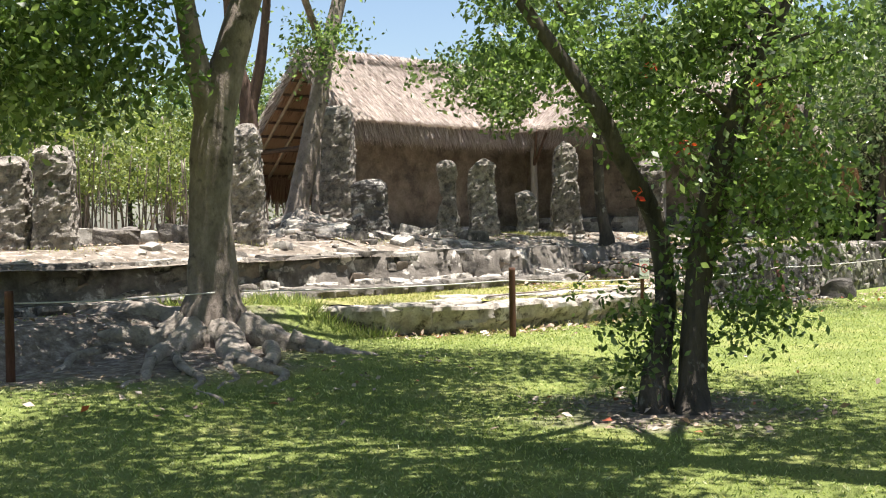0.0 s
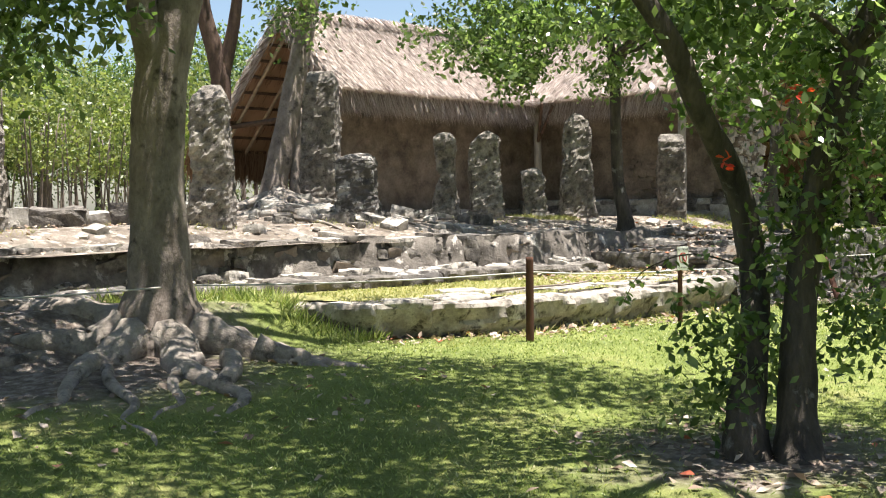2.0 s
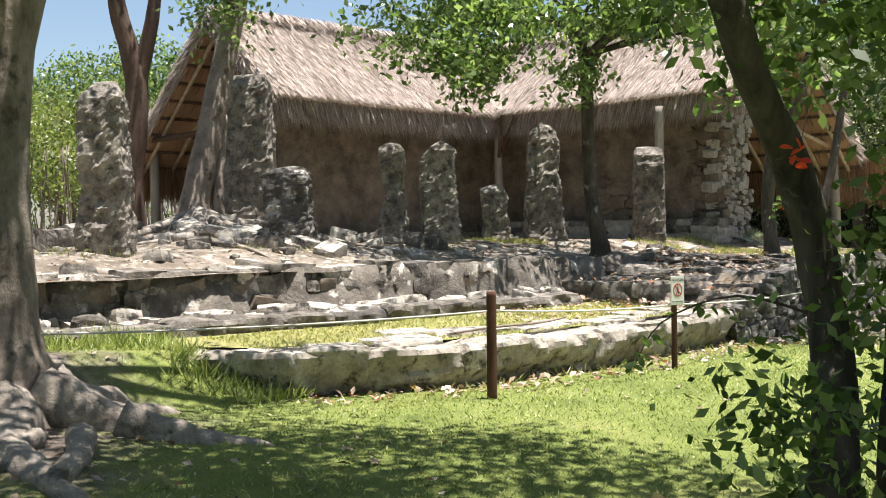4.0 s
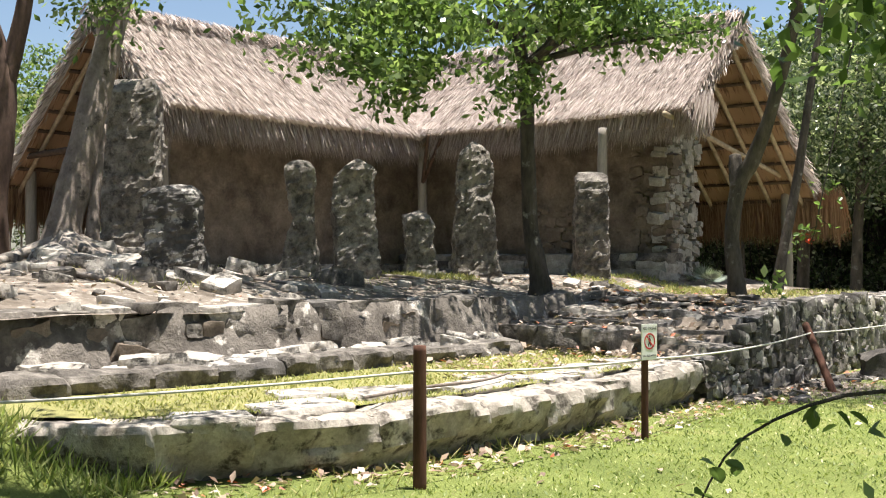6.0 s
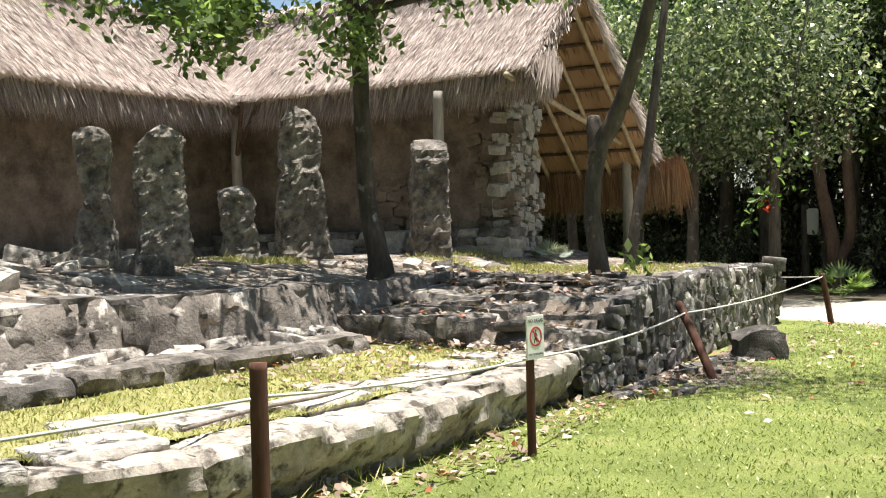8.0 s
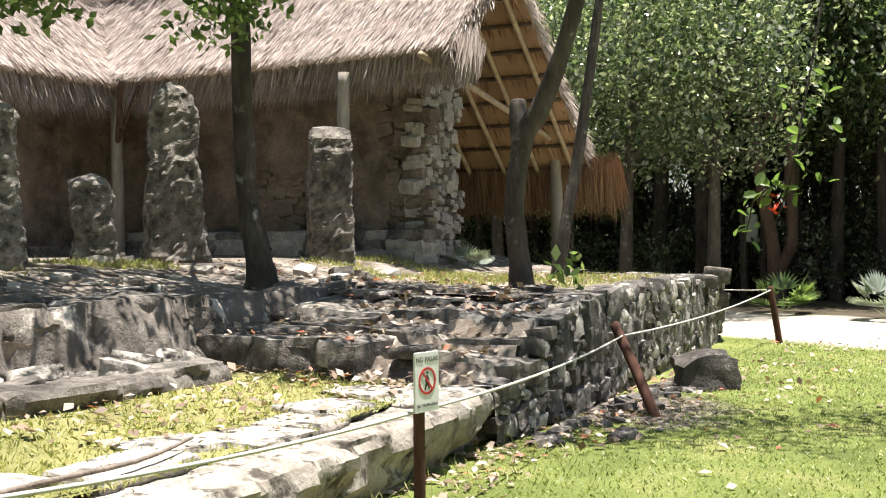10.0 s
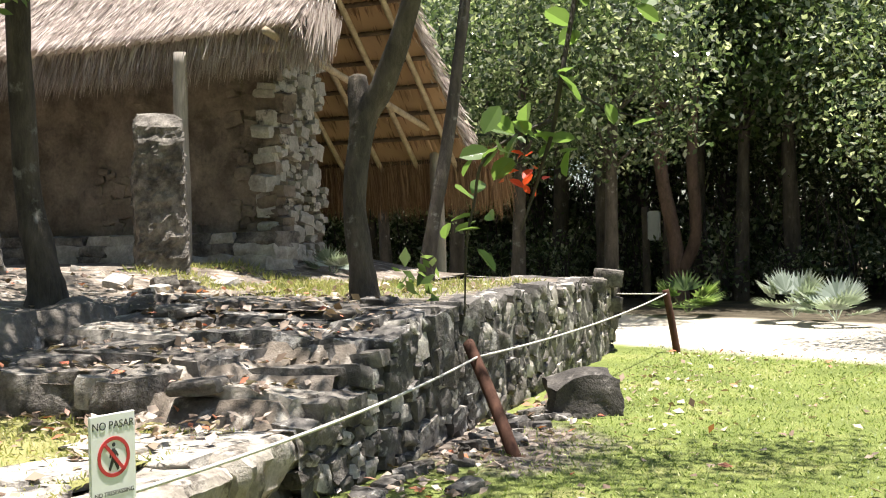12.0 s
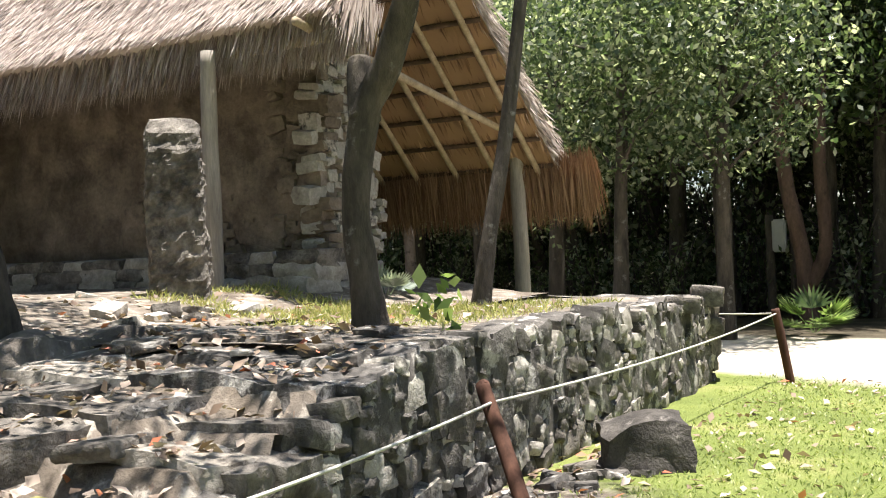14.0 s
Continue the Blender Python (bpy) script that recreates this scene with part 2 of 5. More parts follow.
def blades(centres, normals, axes, length, width, fold=0.0, tip=1.0):
    """Leaves or straws as arrays: four corners each, along axis, facing normal."""
    side = np.cross(normals, axes)
    side /= np.linalg.norm(side, axis=1, keepdims=True) + 1e-9
    l, w = np.asarray(length)[:, None], np.asarray(width)[:, None]
    a = centres
    b = centres + axes * l * 0.5 + side * w * 0.5 - normals * w * fold
    c = centres + axes * l
    d = centres + axes * l * 0.5 - side * w * 0.5 - normals * w * fold
    v = np.stack([a, b, c, d], axis=1).reshape(-1, 3)
    return v


def leaf_mesh(name, v, mat):
    n = len(v) // 4
    me = bpy.data.meshes.new(name)
    me.vertices.add(len(v))
    me.vertices.foreach_set("co", v.astype(np.float32).ravel())
    me.loops.add(n * 4)
    me.loops.foreach_set("vertex_index", np.arange(n * 4, dtype=np.int32))
    me.polygons.add(n)
    me.polygons.foreach_set("loop_start", np.arange(0, n * 4, 4, dtype=np.int32))
    me.update(calc_edges=True)
    me.materials.append(mat)
    return me


def unit(a):
    return a / (np.linalg.norm(a, axis=1, keepdims=True) + 1e-9)


def oval_leaves(name, centres, size, mat):
    """Single rounded leaves of eight corners, for twigs close to the walk."""
    verts, faces = [], []
    for c in centres:
        e = Euler((rnd.uniform(-1.0, 1.0), rnd.uniform(-1.0, 1.0), rnd.uniform(0, 6.28))).to_matrix()
        L = size * rnd.uniform(0.75, 1.25)
        k = len(verts)
        for u, w in ((0, 0), (0.18, 0.2), (0.5, 0.30), (0.82, 0.22), (1.0, 0.0), (0.82, -0.22), (0.5, -0.30), (0.18, -0.2)):
            verts.append(tuple(Vector(c) + e @ Vector((u * L, w * L, -0.15 * L * u * u + abs(w) * L * 0.3))))
        faces += [(k, k + 1, k + 2, k + 3, k + 4), (k, k + 4, k + 5, k + 6, k + 7)]
    return mesh_of(name, verts, faces, mat)


def foliage(clumps, per, spread, size, droop=0.4, flat=0.6):
    """Leaves round clump centres (k x 3)."""
    c = np.repeat(np.asarray(clumps, float), per, axis=0)
    n = len(c)
    s = np.asarray(spread, float) if np.ndim(spread) else np.array([spread, spread, spread * 0.75])
    c = c + nrg.normal(size=(n, 3)) * s
    nor = unit(nrg.normal(size=(n, 3)) * (1, 1, 0.8) + (0, 0, flat))
    ax = nrg.normal(size=(n, 3)) - (0, 0, droop)
    ax = unit(ax - nor * (ax * nor).sum(1, keepdims=True))
    L = size * nrg.uniform(0.6, 1.25, n)
    return blades(c, nor, ax, L, L * nrg.uniform(0.42, 0.6, n), 0.12)


def blob(centre, radius, count, hollow=0.35):
    """Clump centres through an ellipsoid, fewer in its heart."""
    d = unit(nrg.normal(size=(count, 3)))
    r = (hollow + (1 - hollow) * nrg.uniform(size=(count, 1)) ** 0.5)
    return np.asarray(centre) + d * r * np.asarray(radius)


# ---- ground ----
def smoothstep(a, b, x):
    u = min(1.0, max(0.0, (x - a) / (b - a)))
    return u * u * (3 - 2 * u)


def terrace_z(x, y):
    """Top of the earth terrace on which the columns and the building stand."""
    z = 0.99 + 0.23 * smoothstep(-12.3, -13.9, x) - 0.05 * smoothstep(18.0, 23.0, y) * smoothstep(-13.5, -11.0, x)
    z += 0.34 * math.exp(-((x + 16.8) ** 2 / 3.0 + (y - 12.6) ** 2 / 3.0))
    return z + 0.035 * grain((x, y, 0), 0.9, 2) + 0.015 * grain((x, y, 0), 3.5, 3)


def lawn_z(x, y):
    """The lawn, with a mound of earth round the old tree."""
    m = 0.16 * math.exp(-((x + 9.8) ** 2 + (y - 6.0) ** 2) / 2.2)
    m += 0.42 * smoothstep(-9.7, -10.6, x) * smoothstep(8.9, 8.0, y)
    m -= 0.13 * smoothstep(-7.6, -5.2, x) * smoothstep(13.0, 9.0, y)
    return m + 0.02 * grain((x, y, 0), 0.6, 5)


def sheet(name, xs, ys, fn, mat):
    verts = [(x, y, fn(x, y)) for y in ys for x in xs]
    w = len(xs)
    faces = [(j * w + i, j * w + i + 1, (j + 1) * w + i + 1, (j + 1) * w + i) for j in range(len(ys) - 1) for i in range(w - 1)]
    return mesh_of(name, verts, faces, mat, True)


near_x = [-600, -200, -80, -45] + [-30 + 0.5 * i for i in range(33)] + [-13.5 + 0.25 * i for i in range(74)] + [6, 10, 20, 50, 200, 600]
near_y = [-600, -200, -60, -25, -12, -7] + [-4 + 0.25 * i for i in range(120)] + [27, 30, 35, 45, 80, 200, 600]
ground_mat, gt, gp, go = shader("lawn_and_bare_earth")
gpos = gt.nodes.new("ShaderNodeNewGeometry")


def near_spot(cx, cy, r0, r1):
    v = gt.nodes.new("ShaderNodeVectorMath")
    v.operation = "DISTANCE"
    gt.links.new(gpos.outputs["Position"], v.inputs[0])
    v.inputs[1].default_value = (cx, cy, 0.1)
    w = gt.nodes.new("ShaderNodeMath")
    w.operation = "MULTIPLY_ADD"
    gt.links.new(noise_node(gt, 1.6, 6), w.inputs[0])
    w.inputs[1].default_value = 2.2
    gt.links.new(v.outputs["Value"], w.inputs[2])
    m = gt.nodes.new("ShaderNodeMapRange")
    m.inputs[1].default_value, m.inputs[2].default_value = r0 + 1.1, r1 + 1.1
    m.inputs[3].default_value, m.inputs[4].default_value = 1.0, 0.0
    gt.links.new(w.outputs[0], m.inputs[0])
    return m.outputs[0]


green = ramp(gt, noise_node(gt, 1.1, 6), [(0.3, (0.15, 0.19, 0.052)), (0.55, (0.25, 0.295, 0.085)), (0.75, (0.37, 0.35, 0.145))])
green = mixed(gt, 0.6, green, ramp(gt, noise_node(gt, 60.0, 4), [(0.3, (0.35, 0.35, 0.3)), (0.7, (1, 1, 1))]), "MULTIPLY")
soil = ramp(gt, noise_node(gt, 9.0, 8, 0.7), [(0.3, (0.09, 0.068, 0.055)), (0.5, (0.21, 0.17, 0.14)), (0.68, (0.42, 0.37, 0.32))])
ground_col = mixed(gt, near_spot(-10.3, 5.2, 1.7, 2.6), green, soil)
ground_col = mixed(gt, near_spot(-4.0, 7.1, 0.5, 1.3), ground_col, soil)
ground_col = mixed(gt, near_spot(-9.0, 17.2, 0.5, 1.1), ground_col, soil)
forest_floor = ramp(gt, noise_node(gt, 2.0, 6), [(0.3, (0.045, 0.04, 0.028)), (0.7, (0.14, 0.115, 0.08))])
sandy = ramp(gt, noise_node(gt, 3.0, 8), [(0.3, (0.48, 0.43, 0.35)), (0.7, (0.66, 0.6, 0.5))])


def beyond_line(nx, ny, d, soft, wav):
    v = gt.nodes.new("ShaderNodeVectorMath")
    v.operation = "DOT_PRODUCT"
    gt.links.new(gpos.outputs["Position"], v.inputs[0])
    v.inputs[1].default_value = (nx, ny, 0)
    w = gt.nodes.new("ShaderNodeMath")
    w.operation = "MULTIPLY_ADD"
    gt.links.new(noise_node(gt, 0.9, 5), w.inputs[0])
    w.inputs[1].default_value = wav
    gt.links.new(v.outputs["Value"], w.inputs[2])
    m = gt.nodes.new("ShaderNodeMapRange")
    m.inputs[1].default_value, m.inputs[2].default_value = d + wav / 2, d + wav / 2 + soft
    gt.links.new(w.outputs[0], m.inputs[0])
    return m.outputs[0]


ground_col = mixed(gt, beyond_line(0.46, 0.89, 17.0, 0.5, 0.8), ground_col, sandy)
ground_col = mixed(gt, beyond_line(0.34, 0.94, 24.0, 0.5, 1.0), ground_col, forest_floor)
ground_col = mixed(gt, beyond_line(-1.0, 0.0, 16.0, 0.5, 1.0), ground_col, forest_floor)
gt.links.new(ground_col, gp.inputs["Base Color"])
gp.inputs["Roughness"].default_value = 0.95
gp.inputs["Specular IOR Level"].default_value = 0.15
bump(gt, gp, noise_node(gt, 45.0, 5, 0.7), 1.0, 0.03)
tagged(new("ground", sheet("ground", near_x, near_y, lawn_z, ground_mat)), "green lawn with bare rooty earth and a pale sand path", "lawn", kind="structure")

# ---- terraces: earth body, tops and faces ----
def curtain(name, line, z0, z1, depth, mat, step=0.14, seed=0.0, amount=0.05, batter=0.0):
    """An uneven masonry face along a line in the plan, with a worn top that runs back by depth."""
    pts = []
    for (ax, ay), (bx, by) in zip(line, line[1:]):
        n = max(1, int(math.hypot(bx - ax, by - ay) / step))
        pts += [(ax + (bx - ax) * i / n, ay + (by - ay) * i / n) for i in range(n)]
    pts.append(line[-1])
    verts, faces = [], []
    rows = 9
    for i, (x, y) in enumerate(pts):
        a, b = pts[max(i - 1, 0)], pts[min(i + 1, len(pts) - 1)]
        d = Vector((b[0] - a[0], b[1] - a[1], 0)).normalized()
        out = Vector((d.y, -d.x, 0))
        lo = z0(x, y) if callable(z0) else z0
        hi = z1(x, y) if callable(z1) else z1
        for k in range(rows):
            if k < 6:
                z, back = lo + (hi - lo) * k / 5, -batter * (1 - k / 5) ** 1.6 * (1 + 0.8 * grain((x, y, 0), 0.9, seed + 2))
                if k == 5:
                    back = 0.03
            else:
                z, back = hi, depth * (k - 5) / 3
            p = Vector((x, y, z)) - out * back
            o = amount * (grain(p, 2.3, seed) * 1.3 + grain(p, 7.0, seed + 4) * 0.7)
            p += out * (o if k < 6 else 0) + Vector((0, 0, (o * 0.6 if 0 < k else 0)))
            verts.append(p)
    for i in range(len(pts) - 1):
        for k in range(rows - 1):
            a = i * rows + k
            faces.append((a, a + rows, a + rows + 1, a + 1))
    return mesh_of(name, [tuple(v) for v in verts], faces, mat, True)


tx = [-60, -40, -32] + [-28 + 0.4 * i for i in range(32)] + [-15.2 + 0.15 * i for i in range(22)] + [-11.96]
ty = [-60, -30, -15, -8] + [-4 + 0.3 * i for i in range(92)] + [24.0]
tagged(new("terrace_ground", sheet("terrace_ground", tx, ty, terrace_z, EARTH)), "raised earth terrace strewn with rubble, roots and grass", "terrace", kind="structure")
STAGE_LINE = [(-12.6, -60), (-12.45, 3.0), (-12.1, 9.0), (-11.9, 12.0), (-11.86, 15.1), (-11.9, 17.4)]
tagged(new("terrace_wall_front", curtain("terrace_wall_front", STAGE_LINE, 0.1, lambda x, y: terrace_z(x, y) + 0.02, 0.4, WALLFACE, step=0.08, seed=1, amount=0.10, batter=0.40)), "blackened limestone terrace wall with worn plaster and painted sun patches", "wall", kind="structure")
LEDGE_LINE = [(-11.9, 3.5), (-11.45, 8.0), (-11.12, 11.0), (-11.1, 14.4)]
tagged(new("ledge_wall", curtain("ledge_wall", LEDGE_LINE, 0.1, 0.56, 0.8, LICHEN, seed=5)), "low worn limestone ledge along the terrace wall", "ledge", kind="structure")


def strip_z(x, y):
    return 0.405 + 0.05 * smoothstep(-9.6, -11.0, x) + 0.015 * grain((x, y, 0), 2.0, 8)


KERB = [(-10.35, 8.05), (-9.75, 8.7), (-9.15, 10.2), (-9.0, 12.0), (-9.1, 13.6), (-9.28, 15.1), (-9.36, 15.5)]


def kerb_x(y):
    for (ax, ay), (bx, by) in zip(KERB, KERB[1:]):
        if ay <= y <= by:
            return ax + (bx - ax) * (y - ay) / (by - ay)
    return KERB[0][0] if y < KERB[0][1] else KERB[-1][0]


sv, sf = [], []
for j in range(56):
    y = 8.05 + 7.2 * j / 55
    x1 = kerb_x(y) - 0.44
    x0 = -11.95
    for i in range(16):
        x = x0 + (x1 - x0) * i / 15
        sv.append((x, y, strip_z(x, y)))
for j in range(55):
    for i in range(15):
        a = j * 16 + i
        sf.append((a, a + 1, a + 17, a + 16))
tagged(new("grass_strip_ground", mesh_of("grass_strip_ground", sv, sf, STRIP, True)), "dry yellow-green grass strip behind the kerb", "grass strip", kind="structure")
# The dark stone colour stands in for dirt and shade under the kerb's lip.
tagged(new("kerb_backing", curtain("kerb_backing", [(x - 0.22, y) for x, y in KERB], -0.1, 0.26, 0.3, DARKSTONE, step=0.07, seed=3, amount=0.09)), "backing below the kerb stones, coloured dark for dirt and undercut shade", "kerb", kind="structure")

# right platform with its rubble wall
PLAT_LINE = [(-9.3, 15.1), (-9.32, 16.0), (-9.34, 17.2), (-9.62, 20.5), (-9.88, 23.6), (-10.0, 23.9), (-13.0, 24.6), (-26.0, 26.2)]


def plat_top(x, y):
    if y < 17.3:
        return 0.42 + 0.56 * smoothstep(15.0, 17.2, y)
    return 0.96 - 0.05 * smoothstep(18.0, 23.0, y)


pv, pf = [], []
for j in range(48):
    y = 16.9 + 9.2 * j / 47
    xe = -9.34 - 0.086 * (y - 17.2) - 0.1
    if y > 23.9:
        xe = -10.0 - (y - 23.9) * 4.2
    for i in range(20):
        x = -11.9 + (max(xe, -26) + 11.9) * i / 19 if xe > -11.9 else -14.0 + (xe + 14.0) * i / 19 if xe > -14 else xe
        pv.append((x, y, 0.965 - 0.05 * smoothstep(18.0, 23.0, y) + 0.02 * grain((x, y, 0), 1.5, 4)))
for j in range(36):
    for i in range(19):
        a = j * 20 + i
        pf.append((a, a + 1, a + 21, a + 20))
tagged(new("platform_ground", mesh_of("platform_ground", pv, pf, EARTH, True)), "platform top of packed earth, dry grass and fallen leaves", "platform", kind="structure")
plat_wall = tagged(new("platform_wall", curtain("platform_wall", PLAT_LINE, -0.1, plat_top, 0.5, DARKSTONE, seed=7, amount=0.06)), "rough dark rubble retaining wall with pale lichen and painted sun patches", "wall", kind="structure")


# ---- the building: ruined walls and thatched roofs ----
def wall_slab(name, x0, x1, y0, y1, z0, z1, mat, step=0.16, seed=0.0, amount=0.05, ragged=0.12):
    """A thick plastered wall with hollow, patched faces and a ragged top."""
    bm = bmesh.new()
    nx, ny, nz = max(2, int((x1 - x0) / step)), max(2, int((y1 - y0) / step)), max(2, int((z1 - z0) / step))
    def grid(fn, a, b):
        vs = [[bm.verts.new(fn(i / a, j / b)) for i in range(a + 1)] for j in range(b + 1)]
        for j in range(b):
            for i in range(a):
                bm.faces.new((vs[j][i], vs[j][i + 1], vs[j + 1][i + 1], vs[j + 1][i]))
    grid(lambda u, v: (x0 + (x1 - x0) * u, y0, z0 + (z1 - z0) * v), nx, nz)
    grid(lambda u, v: (x0 + (x1 - x0) * u, y1, z0 + (z1 - z0) * v), nx, nz)
    grid(lambda u, v: (x0, y0 + (y1 - y0) * u, z0 + (z1 - z0) * v), ny, nz)
    grid(lambda u, v: (x1, y0 + (y1 - y0) * u, z0 + (z1 - z0) * v), ny, nz)
    grid(lambda u, v: (x0 + (x1 - x0) * u, y0 + (y1 - y0) * v, z1), nx, ny)
    bmesh.ops.remove_doubles(bm, verts=bm.verts, dist=0.001)
    for v in bm.verts:
        p = v.co.copy()
        o = amount * (grain(p, 1.1, seed) * 1.2 + grain(p, 4.0, seed + 3) * 0.9 + grain(p, 9.0, seed + 5) * 0.5)
        v.co += Vector((o if p.x > x1 - 0.01 else -o if p.x < x0 + 0.01 else 0, o if p.y > y1 - 0.01 else -o if p.y < y0 + 0.01 else 0, 0))
        if p.z > z1 - 0.01:
            v.co.z += ragged * grain((p.x, p.y, 0), 2.2, seed + 6)
    return bm_mesh(name, bm, mat, True)


wall_right = tagged(new("wall_right_wing", wall_slab("wall_right_wing", -19.3, -13.42, 21.5, 22.55, 0.9, 3.85, PLASTER, 0.1, seed=1, amount=0.07)), "shaded old plastered rubble wall under the thatch eave", "wall", kind="structure")
wall_left = tagged(new("wall_left_wing", wall_slab("wall_left_wing", -20.3, -19.2, 15.7, 22.6, 0.9, 3.85, PLASTER, 0.1, seed=2, amount=0.07)), "shaded brown plastered wall under the thatch eave", "wall", kind="structure")


def straw(n, place, drop, length, width):
    """n straws: place(u, v) gives root, outward normal and the direction of hang."""
    root, nor, ax = place(n)
    ax = unit(ax + nrg.normal(size=(n, 3)) * drop)
    nor = unit(nor + nrg.normal(size=(n, 3)) * 0.35)
    L = length * nrg.uniform(0.6, 1.3, n)
    return blades(root, nor, ax, L, np.full(n, width) * nrg.uniform(0.6, 1.4, n), 0.0)


def thatched_roof(name, label, m, length, front, back, inner_front=0.0, inner_back=0.0, thick=0.28):
    """A thatched gable roof in its own frame: the ridge runs along +u from the gable at u = 0; the front slope falls to -w.
    front, back: (w, z) of the eaves; the ridge lies at w = 0, z = 0. inner_*: how the slopes are cut at the far end (a valley)."""
    roof = thing(name, label, "roof")
    roof.matrix_basis = m

    def slope(nm, eave, cut, sgn, straws):
        w, z = eave
        run = math.hypot(w, z)
        d = np.array([0, w / run, z / run])
        nor = np.array([0.0, z, -w]) / run
        nor = nor if nor[2] > 0 else -nor
        # body
        verts, faces = [], []
        nu, nv = 44, 14
        for side in (0, 1):
            for j in range(nv + 1):
                v = j / nv
                for i in range(nu + 1):
                    L = length - cut * v
                    u = L * i / nu
                    sag = -0.06 * math.sin(math.pi * v) - 0.05 * math.sin(math.pi * i / nu)
                    p = np.array([u, 0, 0]) + d * run * v + nor * (sag + 0.03 * grain((u, v * run, side), 1.2, sgn) if side == 0 else -thick)
                    verts.append(tuple(p))
        k = (nu + 1) * (nv + 1)
        for side in (0, 1):
            for j in range(nv):
                for i in range(nu):
                    a = side * k + j * (nu + 1) + i
                    faces.append((a, a + 1, a + nu + 2, a + nu + 1))
        for i in range(nu):
            a = nv * (nu + 1) + i
            faces.append((a, a + 1, a + 1 + k, a + k))
        for j in range(nv):
            a = j * (nu + 1)
            faces.append((a, a + nu + 1, a + nu + 1 + k, a + k))
            b = a + nu
            faces.append((b, b + nu + 1, b + nu + 1 + k, b + k))
        me = mesh_of(nm, verts, faces, [THATCH, UNDERTHATCH])
        for f in me.polygons:
            if nu * nv <= f.index < 2 * nu * nv:
                f.material_index = 1
        part(nm, me, roof)

        def cover(n):
            v = nrg.uniform(0.0, 1.0, n)
            v = (np.floor(v * 9) + nrg.uniform(0, 0.75, n)) / 9
            u = nrg.uniform(0, 1, n) * (length - cut * v)
            r = np.stack([u, d[1] * run * v, d[2] * run * v], 1) + nor * (0.01 - 0.06 * np.sin(np.pi * v)[:, None] + nrg.uniform(0, 0.05, (n, 1)))
            r += nor * (-0.05 * np.sin(np.pi * u / length))[:, None]
            return r, np.tile(nor, (n, 1)), np.tile(d, (n, 1)) + nor * 0.04
        part(nm + "_straw", leaf_mesh(nm + "_straw", straw(straws, cover, 0.055, 0.24, 0.014), THATCH), roof, kind="stuff")

        def fringe(n):
            u = nrg.uniform(-0.05, 1, n) * (length - cut)
            h = nrg.uniform(0, 1, n)
            r = np.stack([u, np.full(n, w), np.full(n, z)], 1) - np.outer(h, nor * thick * 1.15) - np.outer(nrg.uniform(0.12, 0.42, n), d)
            r += nor * (-0.05 * np.sin(np.pi * u / length))[:, None]
            return r, np.tile(nor, (n, 1)) + np.array([0, np.sign(w), 0.0]), np.tile(d * 0.5 + np.array([0, 0, -0.8]) if sgn < 0 else d * 0.35 + np.array([0, 0, -1.0]), (n, 1))
        part("eave_fringe", leaf_mesh("eave_fringe", straw(int(length * 1700), fringe, 0.085, 0.46 if sgn < 0 else 0.7, 0.016), THATCH if sgn < 0 else UNDERTHATCH), roof, "ragged hanging straw fringe", kind="stuff")
        # rafters, battens and thatch courses seen from below
        for i in range(int((length - cut * 0.5) / 0.62)):
            u = 0.25 + 0.62 * i
            vmax = 1.0 if u < length - cut else max(0.1, (length - u) / max(cut, 0.01))
            a, b = np.array([u, 0, 0]) - nor * (thick + 0.05), np.array([u + 0.1 * math.sin(i * 3.1), 0, 0]) + d * run * vmax * (0.86 if sgn < 0 else 0.97) - nor * (thick + 0.06)
            part("rafter", tubes("rafter", [([a, (a + b) / 2, b], [0.045, 0.042, 0.04])], RAFTER, 7, 2), roof, "peeled pole rafter")
        for j in range(9):
            v = (j + 0.6) / 9.2
            a, b = np.array([0.02, 0, 0]) + d * run * v - nor * (thick + 0.015), np.array([length - cut * v, 0, 0]) + d * run * v - nor * (thick + 0.015)
            part("batten", tubes("batten", [([a, (a + b) / 2, b], [0.034, 0.032, 0.034])], BATTEN, 6, 2), roof, "dark thin batten")
        def under(n):
            v = (np.floor(nrg.uniform(0, 9, n)) + nrg.uniform(0.2, 0.6, n)) / 9.2
            u = nrg.uniform(0, 1, n) * (length - cut * v)
            r = np.stack([u, d[1] * run * v, d[2] * run * v], 1) - nor * (thick + 0.003)
            return r, np.tile(-nor, (n, 1)), np.tile(d, (n, 1)) - nor * 0.09
        part("under_straw", leaf_mesh("under_straw", straw(int(length * 350), under, 0.05, 0.30, 0.03), UNDERTHATCH), roof, kind="stuff")

        def verge(n):
            v = nrg.uniform(0, 1, n)
            r = np.stack([np.full(n, 0.0) + nrg.uniform(-0.03, 0.1, n), d[1] * run * v, d[2] * run * v], 1) - np.outer(nrg.uniform(0.0, 1.0, n), nor * thick)
            return r, np.tile([-1.0, 0, 0.2], (n, 1)), np.tile(d, (n, 1)) + np.array([-0.25, 0, -0.1])
        part("verge_straw", leaf_mesh("verge_straw", straw(1600, verge, 0.16, 0.26, 0.025), THATCH), roof, kind="stuff")

    slope("front_slope", front, inner_front, -1, 42000)
    slope("back_slope", back, inner_back, 1, 5000)

    def cap(n):
        u = nrg.uniform(0, length, n)
        s = np.sign(nrg.uniform(-1, 1, n))
        r = np.stack([u, nrg.uniform(-0.12, 0.12, n), np.full(n, 0.07)], 1)
        return r, np.tile([0, 0, 1.0], (n, 1)), np.stack([nrg.uniform(-0.6, 0.6, n), s, np.full(n, -0.75)], 1)
